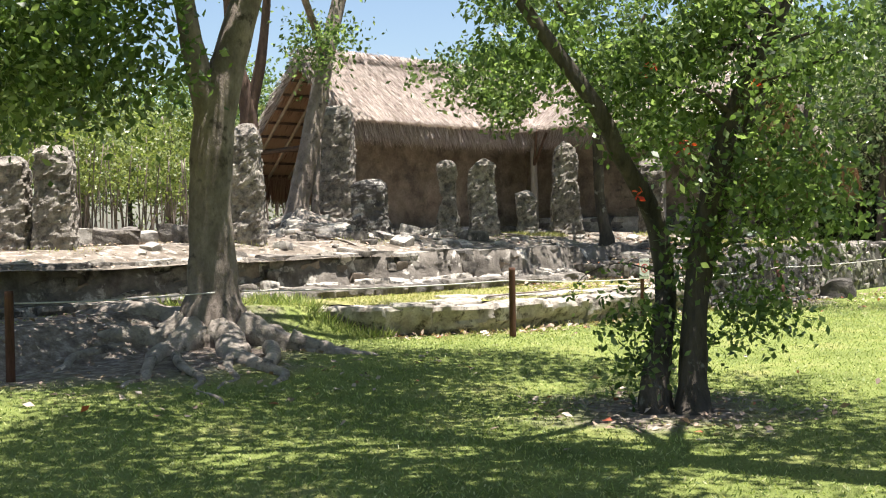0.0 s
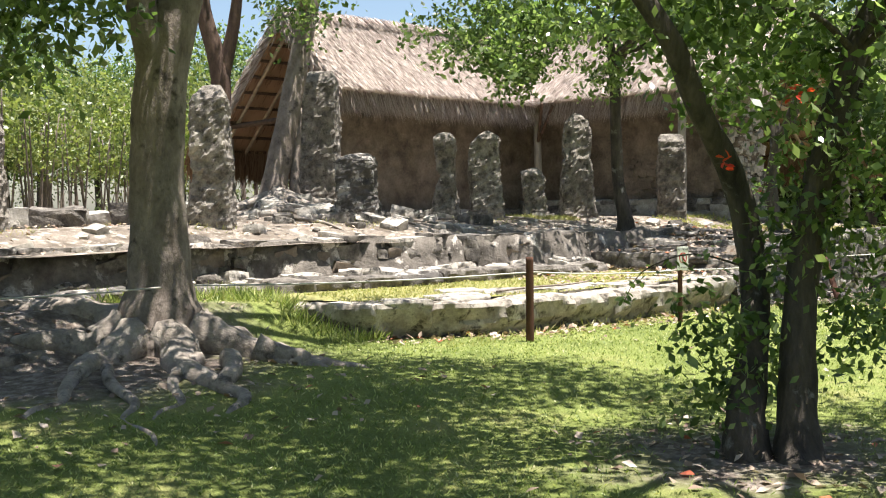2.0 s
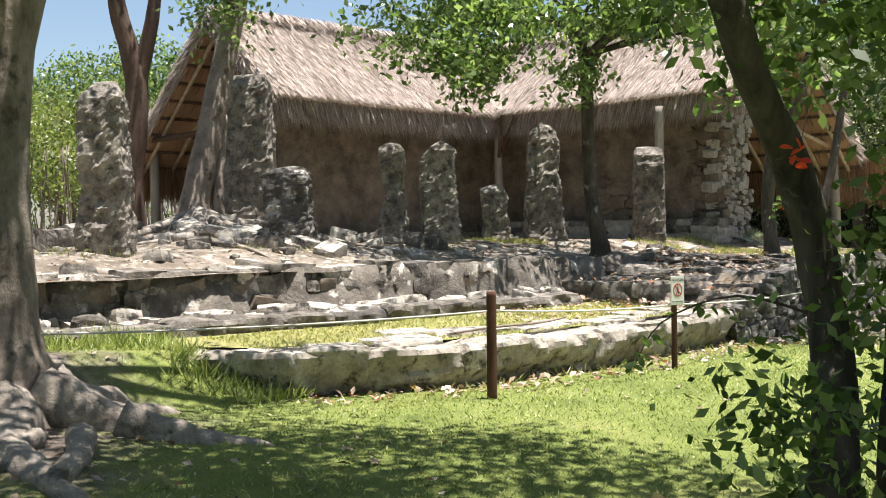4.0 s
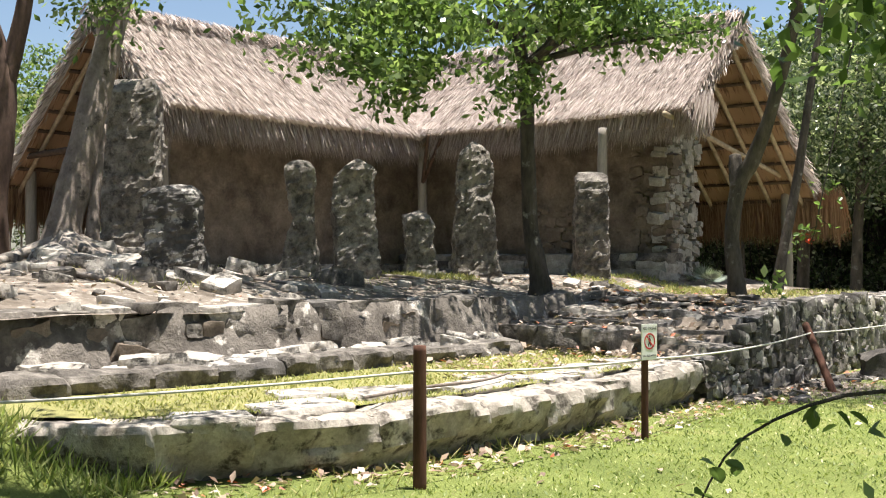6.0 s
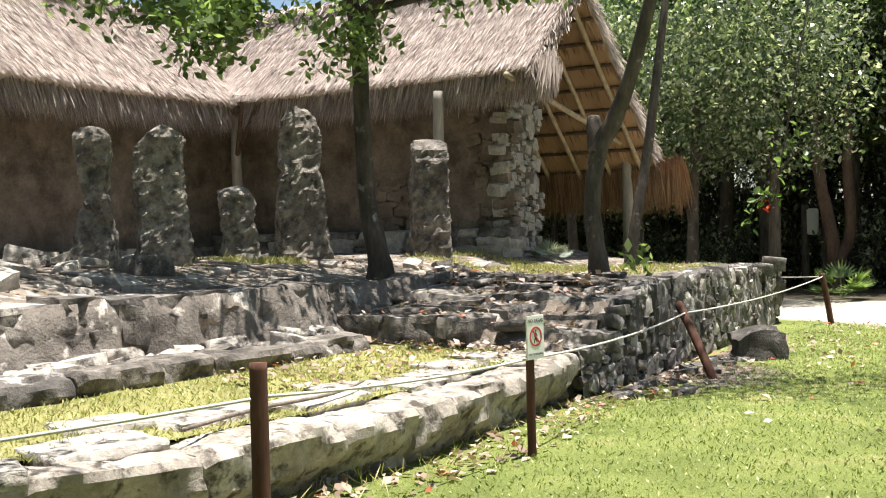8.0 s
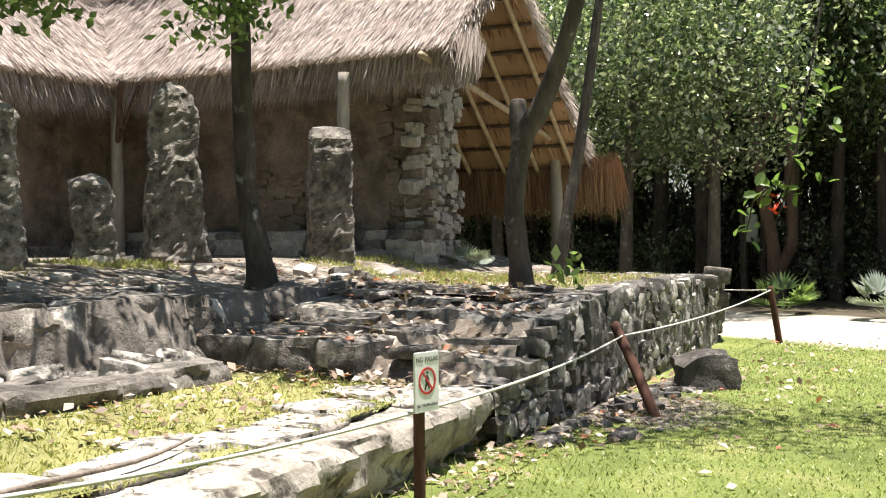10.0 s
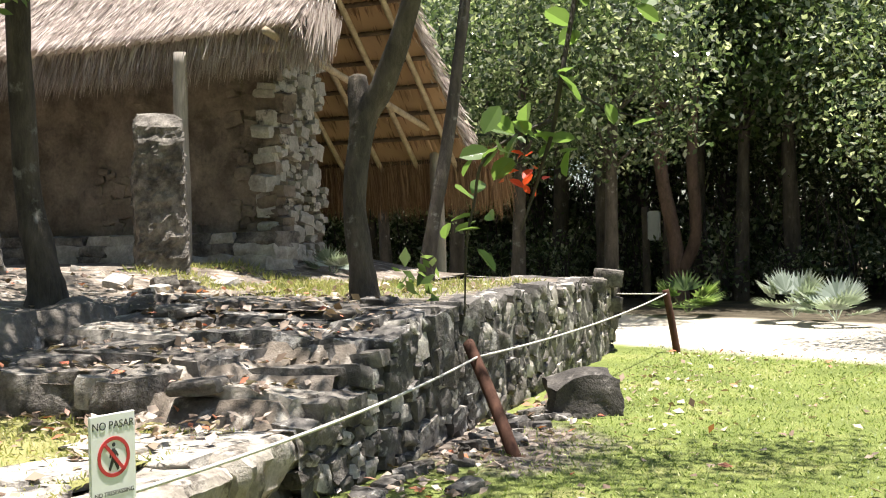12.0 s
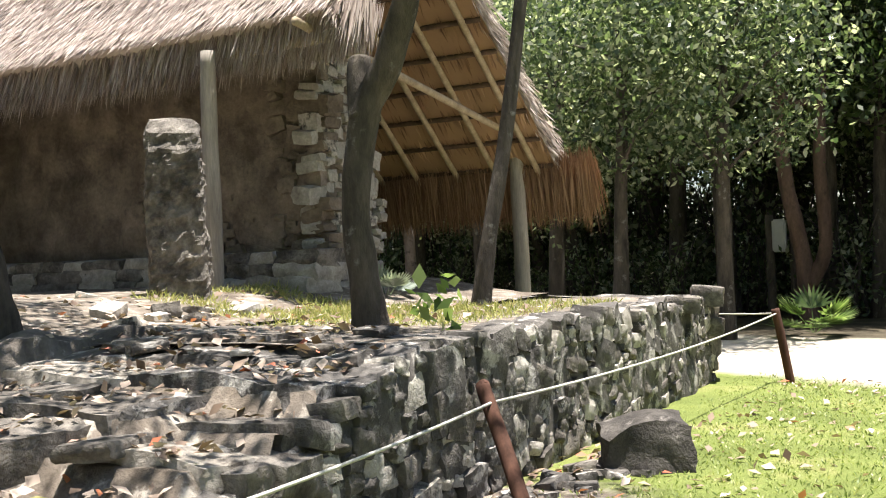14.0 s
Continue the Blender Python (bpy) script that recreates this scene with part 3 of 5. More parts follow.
    part("ridge_cap", leaf_mesh("ridge_cap", straw(int(length * 420), cap, 0.12, 0.42, 0.016), THATCH), roof, kind="stuff")
    part("ridge_pole", tubes("ridge_pole", [([(0.0, 0, -0.34), (length / 2, 0, -0.36), (length, 0, -0.34)], [0.06, 0.055, 0.06])], RAFTER, 8, 3), roof, "ridge pole")
    return roof


# right wing: the gable faces +x, the front slope falls towards -y
right_frame = Matrix(((-1, 0, 0, -12.45), (0, 1, 0, 22.35), (0, 0, 1, 5.62), (0, 0, 0, 1)))
right_roof = thatched_roof("thatched_roof", "sunbleached thatched gable roof on pole rafters, ruffled eave", right_frame, 9.6, (-1.85, -1.72), (3.4, -3.0), inner_front=4.1, inner_back=0.0)
# left wing: the gable faces -y, the front slope falls towards +x
left_frame = Matrix(((0, -1, 0, -20.0), (1, 0, 0, 14.75), (0, 0, 1, 5.58), (0, 0, 0, 1)))
left_roof = thatched_roof("thatched_roof", "tan thatched gable roof with a brown pole underside", left_frame, 9.8, (-1.95, -1.72), (3.0, -2.8), inner_front=3.65, inner_back=0.0)


# ---- columns of the ruin ----
def stele(outline, depth, h, seed, mat, chip=0.05):
    """A weathered standing stone, one worn mesh. outline: (share of the height, left edge, right edge) from the foot up."""
    bm = bmesh.new()
    n, c = 44, 46
    ring = []
    for k in range(c + 1):
        v = k / c
        for (v0, a0, b0), (v1, a1, b1) in zip(outline, outline[1:]):
            if v0 <= v <= v1:
                u = (v - v0) / (v1 - v0)
                left, right = a0 + (a1 - a0) * u, b0 + (b1 - b0) * u
                break
        mid, half = (left + right) / 2, (right - left) / 2
        thick = depth / 2 * (1.0 - 0.12 * v) * min(1.0, (1.03 - v) * 9)
        row = []
        for i in range(n):
            ang = 2 * math.pi * i / n
            ca, sa = math.cos(ang), math.sin(ang)
            s = 1.0 / max(abs(ca), abs(sa)) ** 0.82
            p = Vector((mid + ca * s * half, sa * s * thick, h * v))
            ridge = abs(grain(p, 5.0, seed + 3)) + 0.5 * abs(grain(p, 12.0, seed + 6))
            o = chip * (grain(p, 2.2, seed) * 0.9 + grain(p, 19.0, seed + 8) * 0.55 - ridge * 1.3 + 0.4)
            p += Vector((ca, sa, 0)) * o
            p.z += 0.04 * grain((p.x, p.y, 1), 5.0, seed) * v
            row.append(bm.verts.new(p))
        ring.append(row)
    for k in range(c):
        for i in range(n):
            bm.faces.new((ring[k][i], ring[k][(i + 1) % n], ring[k + 1][(i + 1) % n], ring[k + 1][i]))
    top = bm.verts.new(sum((v.co for v in ring[-1]), Vector()) / n + Vector((0, 0, 0.02)))
    for i in range(n):
        bm.faces.new((ring[-1][i], ring[-1][(i + 1) % n], top))
    return bm_mesh("column", bm, mat)


SQUAT = [(0, -0.32, 0.33), (0.3, -0.29, 0.29), (0.8, -0.27, 0.26), (0.94, -0.24, 0.22), (1.0, -0.12, 0.14)]
STUMP = [(0, -0.36, 0.38), (0.3, -0.32, 0.33), (0.6, -0.31, 0.32), (0.86, -0.33, 0.29), (0.96, -0.24, 0.26), (1.0, -0.12, 0.2)]
NOTCHED = [(0, -0.27, 0.28), (0.3, -0.17, 0.23), (0.46, -0.08, 0.21), (0.52, -0.03, 0.19), (0.57, -0.10, 0.18), (0.8, -0.14, 0.22), (0.94, -0.16, 0.18), (1.0, -0.07, 0.08)]
SHOULDER = [(0, -0.28, 0.31), (0.4, -0.27, 0.27), (0.75, -0.29, 0.25), (0.85, -0.27, 0.25), (0.93, -0.16, 0.25), (1.0, -0.03, 0.10)]
SLANTED = [(0, -0.21, 0.23), (0.5, -0.20, 0.20), (0.82, -0.21, 0.19), (0.94, -0.19, 0.12), (1.0, -0.08, 0.04)]
CRACKED = [(0, -0.36, 0.39), (0.12, -0.33, 0.36), (0.3, -0.31, 0.31), (0.54, -0.28, 0.24), (0.58, -0.23, 0.19), (0.63, -0.28, 0.25), (0.8, -0.28, 0.28), (0.93, -0.2, 0.2), (1.0, -0.06, 0.04)]
SQUARE = [(0, -0.28, 0.29), (0.5, -0.26, 0.26), (0.76, -0.25, 0.25), (0.79, -0.21, 0.22), (0.83, -0.25, 0.26), (0.96, -0.25, 0.26), (1.0, -0.2, 0.21)]
TALL = [(0, -0.42, 0.42), (0.5, -0.39, 0.38), (0.93, -0.37, 0.36), (1.0, -0.26, 0.3)]
BROKEN = [(0, -0.29, 0.30), (0.5, -0.26, 0.27), (0.62, -0.22, 0.23), (0.7, -0.25, 0.25), (0.93, -0.24, 0.23), (1.0, -0.12, 0.15)]
# at, outline, depth, height, seed, material, label
COLUMNS = [
    ((-13.9, 6.1), SQUAT, 0.5, 1.55, 1, COLSTONE, "squat grey lichened stone column on the terrace"),
    ((-14.4, 5.65), SQUAT, 0.5, 1.40, 2, COLSTONE, "short pitted stone column stump"),
    ((-13.75, 9.2), BROKEN, 0.5, 1.95, 3, COLSTONE, "tall lichened stone column with a pale broken waist"),
    ((-17.4, 13.8), TALL, 0.7, 2.6, 4, COLSTONE, "tall broad dark-blotched stone column beside the leaning tree"),
    ((-14.7, 12.5), STUMP, 0.5, 1.05, 5, DARKSTONE, "low dark broken column stump"),
    ((-14.4, 14.15), NOTCHED, 0.42, 1.50, 6, COLSTONE, "thin eroded column with a deep notch and sunlit face"),
    ((-14.0, 14.75), SHOULDER, 0.46, 1.55, 7, COLSTONE, "grey standing stone slab with one sloping shoulder"),
    ((-14.2, 16.2), SLANTED, 0.4, 0.95, 8, COLSTONE, "small stump of a column with a white side"),
    ((-14.2, 17.4), CRACKED, 0.5, 2.0, 9, COLSTONE, "tall two-part stone column cracked at its middle"),
    ((-13.55, 19.45), SQUARE, 0.5, 1.68, 10, LICHEN, "square stone pillar with a black stained cap"),
]
for (x, y), outline, d, h, seed, mat, label in COLUMNS:
    base = terrace_z(x, y) - 0.06
    solo("stone_column", stele(outline, d, h, seed, mat), label, "column", (x, y, base), (0, 0, radians(44 + 6 * math.sin(seed))), group="columns of the ruin")


# ---- posts, rope and sign ----
def post(name, at, h, r, label, lean=(0, 0), mat=STAKE, z=None):
    x, y = at
    z = lawn_z(x, y) if z is None else z
    top = (lean[0], lean[1], h)
    me = tubes(name, [([(0, 0, -0.05), (lean[0] / 2, lean[1] / 2, h / 2), top, (top[0], top[1], h + 0.012)], [r * 1.02, r, r * 0.97, r * 0.8])], mat, 12, 4, 0.05)
    return solo(name, me, label, "post", (x, y, z), group="rope fence posts")


post("fence_post", (-8.57, 9.9), 0.88, 0.043, "red-brown round wooden fence post on the lawn")
post("fence_post", (-9.3, 3.55), 0.86, 0.045, "red-brown wooden fence post by the old tree")
post("fence_post", (-8.66, 16.84), 0.68, 0.045, "leaning red-brown fence post against the rubble wall", (-0.5, 0.42))
post("fence_post", (-9.08, 23.69), 0.74, 0.045, "leaning red-brown fence post beside the sand path", (-0.12, -0.05))
post("sign_post", (-8.53, 12.6), 0.66, 0.03, "thin dark wooden post that carries the warning sign")


def text_mesh(words, size, mat):
    cu = bpy.data.curves.new("words", "FONT")
    cu.body, cu.size, cu.align_x, cu.align_y, cu.extrude = words, size, "CENTER", "CENTER", 0.0006
    tmp = new("words", cu)
    dg = bpy.context.evaluated_depsgraph_get()
    me = bpy.data.meshes.new_from_object(tmp.evaluated_get(dg))
    bpy.data.objects.remove(tmp)
    bpy.data.curves.remove(cu)
    me.materials.clear()
    me.materials.append(mat)
    return me


def plate(name, w, h, d, mat):
    bm = bmesh.new()
    bmesh.ops.create_cube(bm, size=1.0)
    bmesh.ops.scale(bm, vec=(w, d, h), verts=bm.verts)
    bmesh.ops.bevel(bm, geom=bm.edges[:], offset=min(w, h, d) * 0.2, segments=2, affect="EDGES")
    return bm_mesh(name, bm, mat)


def ring_mesh(name, r0, r1, d, mat, n=40):
    verts, faces = [], []
    for i in range(n):
        a = 2 * math.pi * i / n
        for r, y in ((r0, 0), (r1, 0), (r1, -d), (r0, -d)):
            verts.append((r * math.cos(a), y, r * math.sin(a)))
    for i in range(n):
        for k in range(4):
            a, b = i * 4 + k, i * 4 + (k + 1) % 4
            c, e = ((i + 1) % n) * 4 + (k + 1) % 4, ((i + 1) % n) * 4 + k
            faces.append((a, b, c, e))
    return mesh_of(name, verts, faces, mat)


sign = thing("warning_sign", "white no-trespassing sign board with red ring on a post", "sign", (-8.485, 12.592, 0.79))
sign.rotation_euler = (0, 0, radians(80))
part("board", plate("board", 0.185, 0.29, 0.012, SIGNWHITE), sign)
part("ring", ring_mesh("ring", 0.054, 0.066, 0.002, SIGNRED), sign, "red prohibition ring", (0, -0.0065, 0.005))
part("slash", plate("slash", 0.012, 0.115, 0.002, SIGNRED), sign, "red slash", (0, -0.0095, 0.005), (0, radians(-40), 0))
fig = [([(0.002, 0, 0.012), (-0.004, 0, -0.008), (-0.018, 0, -0.040)], [0.007, 0.007, 0.005]), ([(0.002, 0, 0.012), (0.006, 0, -0.010), (0.018, 0, -0.040)], [0.007, 0.007, 0.005]),
       ([(0, 0, 0.030), (0, 0, 0.012), (0, 0, -0.006)], [0.008, 0.009, 0.007]), ([(0, 0, 0.028), (-0.012, 0, 0.012), (-0.014, 0, 0.0)], [0.005, 0.004, 0.003]), ([(0, 0, 0.028), (0.012, 0, 0.014), (0.018, 0, 0.004)], [0.005, 0.004, 0.003]), ([(0.001, 0, 0.036), (0.001, 0, 0.042), (0.001, 0, 0.049)], [0.004, 0.008, 0.004])]
part("pictogram", tubes("pictogram", fig, SIGNBLACK, 8, 2, 0.0), sign, "black walking pictogram", (0, -0.0065, 0.002), size=(1, 0.2, 1))
part("lettering", text_mesh("NO PASAR", 0.036, SIGNBLACK), sign, "black lettering NO PASAR", (0, -0.0075, 0.108), (radians(90), 0, 0))
part("lettering", text_mesh("NO TRESPASSING", 0.0205, SIGNBLACK), sign, "small black lettering NO TRESPASSING", (0, -0.0075, -0.112), (radians(90), 0, 0))


def rope(a, b, sag, r=0.0085):
    a, b = Vector(a), Vector(b)
    pts = [a.lerp(b, i / 8) - Vector((0, 0, sag * 4 * (i / 8) * (1 - i / 8))) for i in range(9)]
    return solo("rope", tubes("rope", [(pts, [r] * 9)], ROPE, 6, 2, 0.03), "thin pale rope strung between the fence posts", "rope", group="fence ropes")


rope((-9.3, 3.6, 0.78), (-9.42, 5.95, 0.76), 0.02)
rope((-9.42, 6.3, 0.76), (-8.58, 9.85, 0.74), 0.03)
rope((-8.58, 9.95, 0.74), (-8.53, 12.57, 0.645), 0.03)
rope((-8.53, 12.63, 0.645), (-9.08, 17.2, 0.62), 0.05)
rope((-9.08, 17.2, 0.62), (-9.19, 23.64, 0.72), 0.06)
rope((-9.19, 23.64, 0.72), (-11.5, 25.3, 0.75), 0.05)

# ---- poles of the roofs ----
def pole(at, z0, z1, r, label, lean=(0, 0)):
    x, y = at
    h = z1 - z0
    me = tubes("roof_pole", [([(0, 0, -0.1), (lean[0] * 0.3 + 0.01, lean[1] * 0.3, h * 0.3), (lean[0] * 0.7 - 0.01, lean[1] * 0.7, h * 0.7), (lean[0], lean[1], h)], [r * 1.1, r, r * 0.96, r * 0.9])], POLE, 12, 4, 0.08)
    return solo("roof_pole", me, label, "pole", (x, y, z0), group="poles that carry the roofs")


pole((-13.93, 20.36), terrace_z(-13.93, 20.36), 3.62, 0.085, "weathered grey pole under the thatch eave", (-0.02, 0.05))
pole((-12.98, 25.3), 0.6, 3.2, 0.105, "pale weathered corner pole under the low back eave")
pole((-18.45, 15.0), 1.2, 3.95, 0.12, "weathered grey pole at the open gable of the long wing")
pole((-18.2, 20.75), 1.2, 3.8, 0.09, "dark pole in the inner corner of the wings")
pole((-22.4, 15.1), 1.2, 3.1, 0.10, "pole below the far eave of the long wing")


def beam(a, b, r, label, mat=RAFTER):
    return solo("roof_beam", tubes("roof_beam", [([a, (Vector(a) + Vector(b)) / 2, b], [r, r * 0.95, r * 0.9])], mat, 9, 3, 0.06), label, "beam", group="beams of the roofs")


beam((-12.5, 25.35, 3.1), (-21.0, 25.35, 3.1), 0.08, "long wall-plate pole under the back slope")
beam((-12.6, 20.62, 3.62), (-18.2, 20.85, 3.62), 0.06, "wall-plate pole under the front eave")
beam((-18.3, 20.8, 3.62), (-18.3, 14.9, 3.75), 0.06, "wall-plate pole under the eave of the long wing")
beam((-12.75, 20.3, 3.75), (-12.95, 25.5, 2.95), 0.045, "pale slanting brace pole across the open gable")
beam((-19.9, 14.85, 3.3), (-22.8, 14.9, 3.25), 0.06, "tie beam in the gable of the long wing", BATTEN)
for k in range(3):
    beam((-18.2, 20.75, 2.9), (-18.2 + 0.9 * math.cos(0.9 * k - 0.2), 20.75 + 0.9 * math.sin(0.9 * k - 1.2), 3.7), 0.035, "forked brace at the inner corner pole", BATTEN)


# ---- trees ----
def limbs(starts, count, length, radius, up, spread=0.9):
    runs, tips = [], []
    for k in range(count):
        s = Vector(starts[k % len(starts)])
        d = Vector((rnd.uniform(-1, 1) * spread, rnd.uniform(-1, 1) * spread, up * rnd.uniform(0.5, 1.2))).normalized()
        L = length * rnd.uniform(0.6, 1.15)
        m = s + d * L * 0.5 + Vector((rnd.uniform(-1, 1), rnd.uniform(-1, 1), rnd.uniform(-0.3, 0.6))) * L * 0.12
        e = s + d * L + Vector((rnd.uniform(-1, 1), rnd.uniform(-1, 1), rnd.uniform(-0.6, 0.3))) * L * 0.2
        runs.append(([s, m, e], [radius, radius * 0.6, radius * 0.22]))
        tips += [m.lerp(e, 0.4), m.lerp(e, 0.7), e]
    return runs, tips


def tree(label, base, trunks, mat, limb_runs, clumps, per, spread, leaf, leaf_mat=LEAF, roots=(), sides=14, flutes=0):
    t = thing("tree", label, "tree", base)
    b = Vector(base)
    loc = lambda runs: [([Vector(p) - b for p in pts], r) for pts, r in runs]
    for run in trunks:
        part("trunk", tubes("trunk", loc([run]), mat, sides, 6, 0.16, flutes), t)
    if limb_runs:
        for run in limb_runs:
            part("branch", tubes("branch", loc([run]), mat, 7, 4, 0.1), t)
    for run in roots:
        part("root", tubes("root", loc([run]), ROOTWOOD, 9, 5, 0.22), t, "pale gnarled surface root")
    if len(clumps):
        part("crown", leaf_mesh("crown", foliage(np.asarray(clumps) - np.array(base), per, spread, leaf), leaf_mat), t, kind="stuff")
    return t


# the old tree with buttress roots
B = (-9.8, 6.15, 0.12)


def root_run(a, b, r, hump=0.05, wob=0.12):
    a, b = Vector(a), Vector(b)
    pts = []
    for i in range(6):
        u = i / 5
        p = a.lerp(b, u) + Vector((rnd.uniform(-wob, wob), rnd.uniform(-wob, wob), 0)) * math.sin(math.pi * u)
        p.z = a.z * (1 - u) ** 3 + (lawn_z(p.x, p.y) - 0.3 * r * (1 - 0.7 * u) + 0.03 * rnd.uniform(-1, 1)) * (1 - (1 - u) ** 3)
        pts.append(p)
    pts[-1].z = lawn_z(b.x, b.y) - 0.03
    return pts, [r * 1.25, r * 1.05, r * 0.85, r * 0.66, r * 0.48, r * 0.2]


big_roots = [root_run((-9.55, 6.35, 0.30), (-8.1, 7.25, 0), 0.20), root_run((-9.5, 6.05, 0.28), (-7.7, 5.6, 0), 0.17), root_run((-9.9, 5.85, 0.30), (-10.2, 4.9, 0), 0.20), root_run((-10.1, 5.95, 0.30), (-11.6, 5.2, 0), 0.21),
             root_run((-9.65, 5.8, 0.28), (-9.0, 4.9, 0), 0.18), root_run((-9.8, 6.5, 0.3), (-9.6, 7.5, 0), 0.19), root_run((-8.7, 6.2, 0.16), (-6.9, 5.05, 0), 0.08), root_run((-8.9, 6.0, 0.15), (-7.2, 4.6, 0), 0.06),
             root_run((-9.4, 5.3, 0.16), (-7.9, 4.0, 0), 0.07), root_run((-10.1, 5.3, 0.16), (-9.5, 3.4, 0), 0.06), root_run((-8.9, 6.6, 0.2), (-8.3, 7.0, 0), 0.11), root_run((-10.6, 5.5, 0.16), (-12.0, 4.2, 0), 0.07), root_run((-9.0, 5.2, 0.14), (-6.6, 4.3, 0), 0.045)]
big_limbs, big_tips = limbs([(-9.75, 6.9, 4.9), (-10.0, 5.6, 5.0), (-9.7, 7.2, 5.6)], 12, 3.4, 0.09, 0.35)
big_clumps = list(blob((-8.5, 6.4, 6.8), (2.2, 2.0, 0.9), 90)) + [tuple(p) for p in big_tips] * 2 + list(blob((-9.7, 3.9, 4.3), (2.0, 1.5, 1.2), 90, 0.1)) + list(blob((-9.7, 4.3, 3.3), (1.0, 1.3, 0.6), 60, 0.1)) + list(blob((-11.5, 4.2, 3.6), (1.2, 1.1, 1.1), 60, 0.1)) + list(blob((-11.3, 5.2, 4.6), (1.0, 0.8, 0.8), 40, 0.1))
tree("old grey-barked tree with thick buttress roots in bare earth", B,
     [([(-9.8, 6.15, 0.0), (-9.8, 6.15, 0.35), (-9.8, 6.16, 0.8), (-9.8, 6.15, 1.6), (-9.8, 6.2, 2.6), (-9.78, 6.5, 3.7), (-9.7, 6.95, 5.0), (-9.6, 7.3, 6.2)], [0.66, 0.44, 0.29, 0.245, 0.235, 0.20, 0.15, 0.09]),
      ([(-9.8, 6.2, 2.6), (-9.83, 6.06, 3.2), (-9.88, 5.92, 4.0), (-9.95, 5.7, 5.8)], [0.17, 0.15, 0.12, 0.07])],
     BARK, big_limbs, big_clumps, 60, 0.30, 0.125, roots=big_roots, sides=26, flutes=0)

# the forked tree beside the walk
fg_limbs, fg_tips = limbs([(-3.7, 7.6, 2.4), (-3.5, 7.8, 2.9), (-3.4, 7.9, 3.2)], 14, 1.0, 0.028, 0.25)
fg_clumps = [tuple(p) for p in fg_tips] * 2 + list(blob((-3.55, 7.7, 2.5), (0.95, 0.95, 1.0), 90, 0.3)) + list(blob((-3.35, 7.95, 1.7), (0.75, 0.75, 0.5), 50, 0.1)) + list(blob((-4.9, 6.7, 3.0), (0.75, 0.7, 0.45), 36, 0.1)) + list(blob((-4.55, 7.3, 2.6), (0.6, 0.55, 0.5), 30, 0.1)) + list(blob((-4.95, 8.2, 2.4), (0.35, 0.4, 0.3), 14, 0.1)) + list(blob((-3.6, 7.9, 0.8), (0.4, 0.35, 0.5), 18, 0.1)) + list(blob((-4.28, 6.95, 0.5), (0.14, 0.14, 0.45), 13, 0.1)) + list(blob((-4.0, 7.5, 1.2), (0.25, 0.2, 0.4), 14, 0.1)) + list(blob((-4.5, 7.9, 0.35), (0.3, 0.3, 0.3), 9, 0.1)) + list(blob((-4.7, 6.2, 3.3), (0.5, 0.5, 0.3), 10, 0.2))
fg_limbs.append(([(-4.0, 7.9, 2.9), (-4.9, 9.3, 4.3), (-6.0, 10.9, 4.0), (-6.3, 11.35, 2.9)], [0.03, 0.018, 0.008, 0.005]))
fg_tree = tree("dark forked tree with leafy shoots and red flowers", (-4.0, 7.15, -0.12),
     [([(-4.1, 7.0, -0.2), (-4.15, 7.05, 0.1), (-4.22, 7.25, 0.5), (-4.36, 7.5, 0.95), (-4.47, 7.48, 1.55), (-4.46, 7.02, 2.05), (-4.45, 6.66, 2.5), (-4.65, 6.0, 3.3), (-4.9, 5.4, 4.2)], [0.17, 0.125, 0.10, 0.092, 0.085, 0.075, 0.07, 0.05, 0.03]),
      ([(-3.85, 7.18, -0.2), (-3.9, 7.25, 0.1), (-3.96, 7.38, 0.7), (-3.95, 7.5, 1.4), (-3.7, 7.6, 2.4), (-3.35, 7.9, 3.4), (-3.1, 8.0, 4.6)], [0.18, 0.125, 0.105, 0.095, 0.08, 0.06, 0.03]),
      ([(-3.95, 7.35, -0.2), (-4.0, 7.4, 0.3), (-4.05, 7.6, 0.9), (-4.0, 7.9, 1.7), (-3.9, 8.3, 2.6)], [0.14, 0.10, 0.085, 0.07, 0.03])],
     DARKBARK, fg_limbs, fg_clumps, 40, 0.16, 0.085, flutes=3)

# slender trees on the terrace
t2_limbs, t2_tips = limbs([(-12.65, 16.5, 4.0), (-12.6, 16.5, 4.4)], 12, 2.3, 0.04, 0.25)
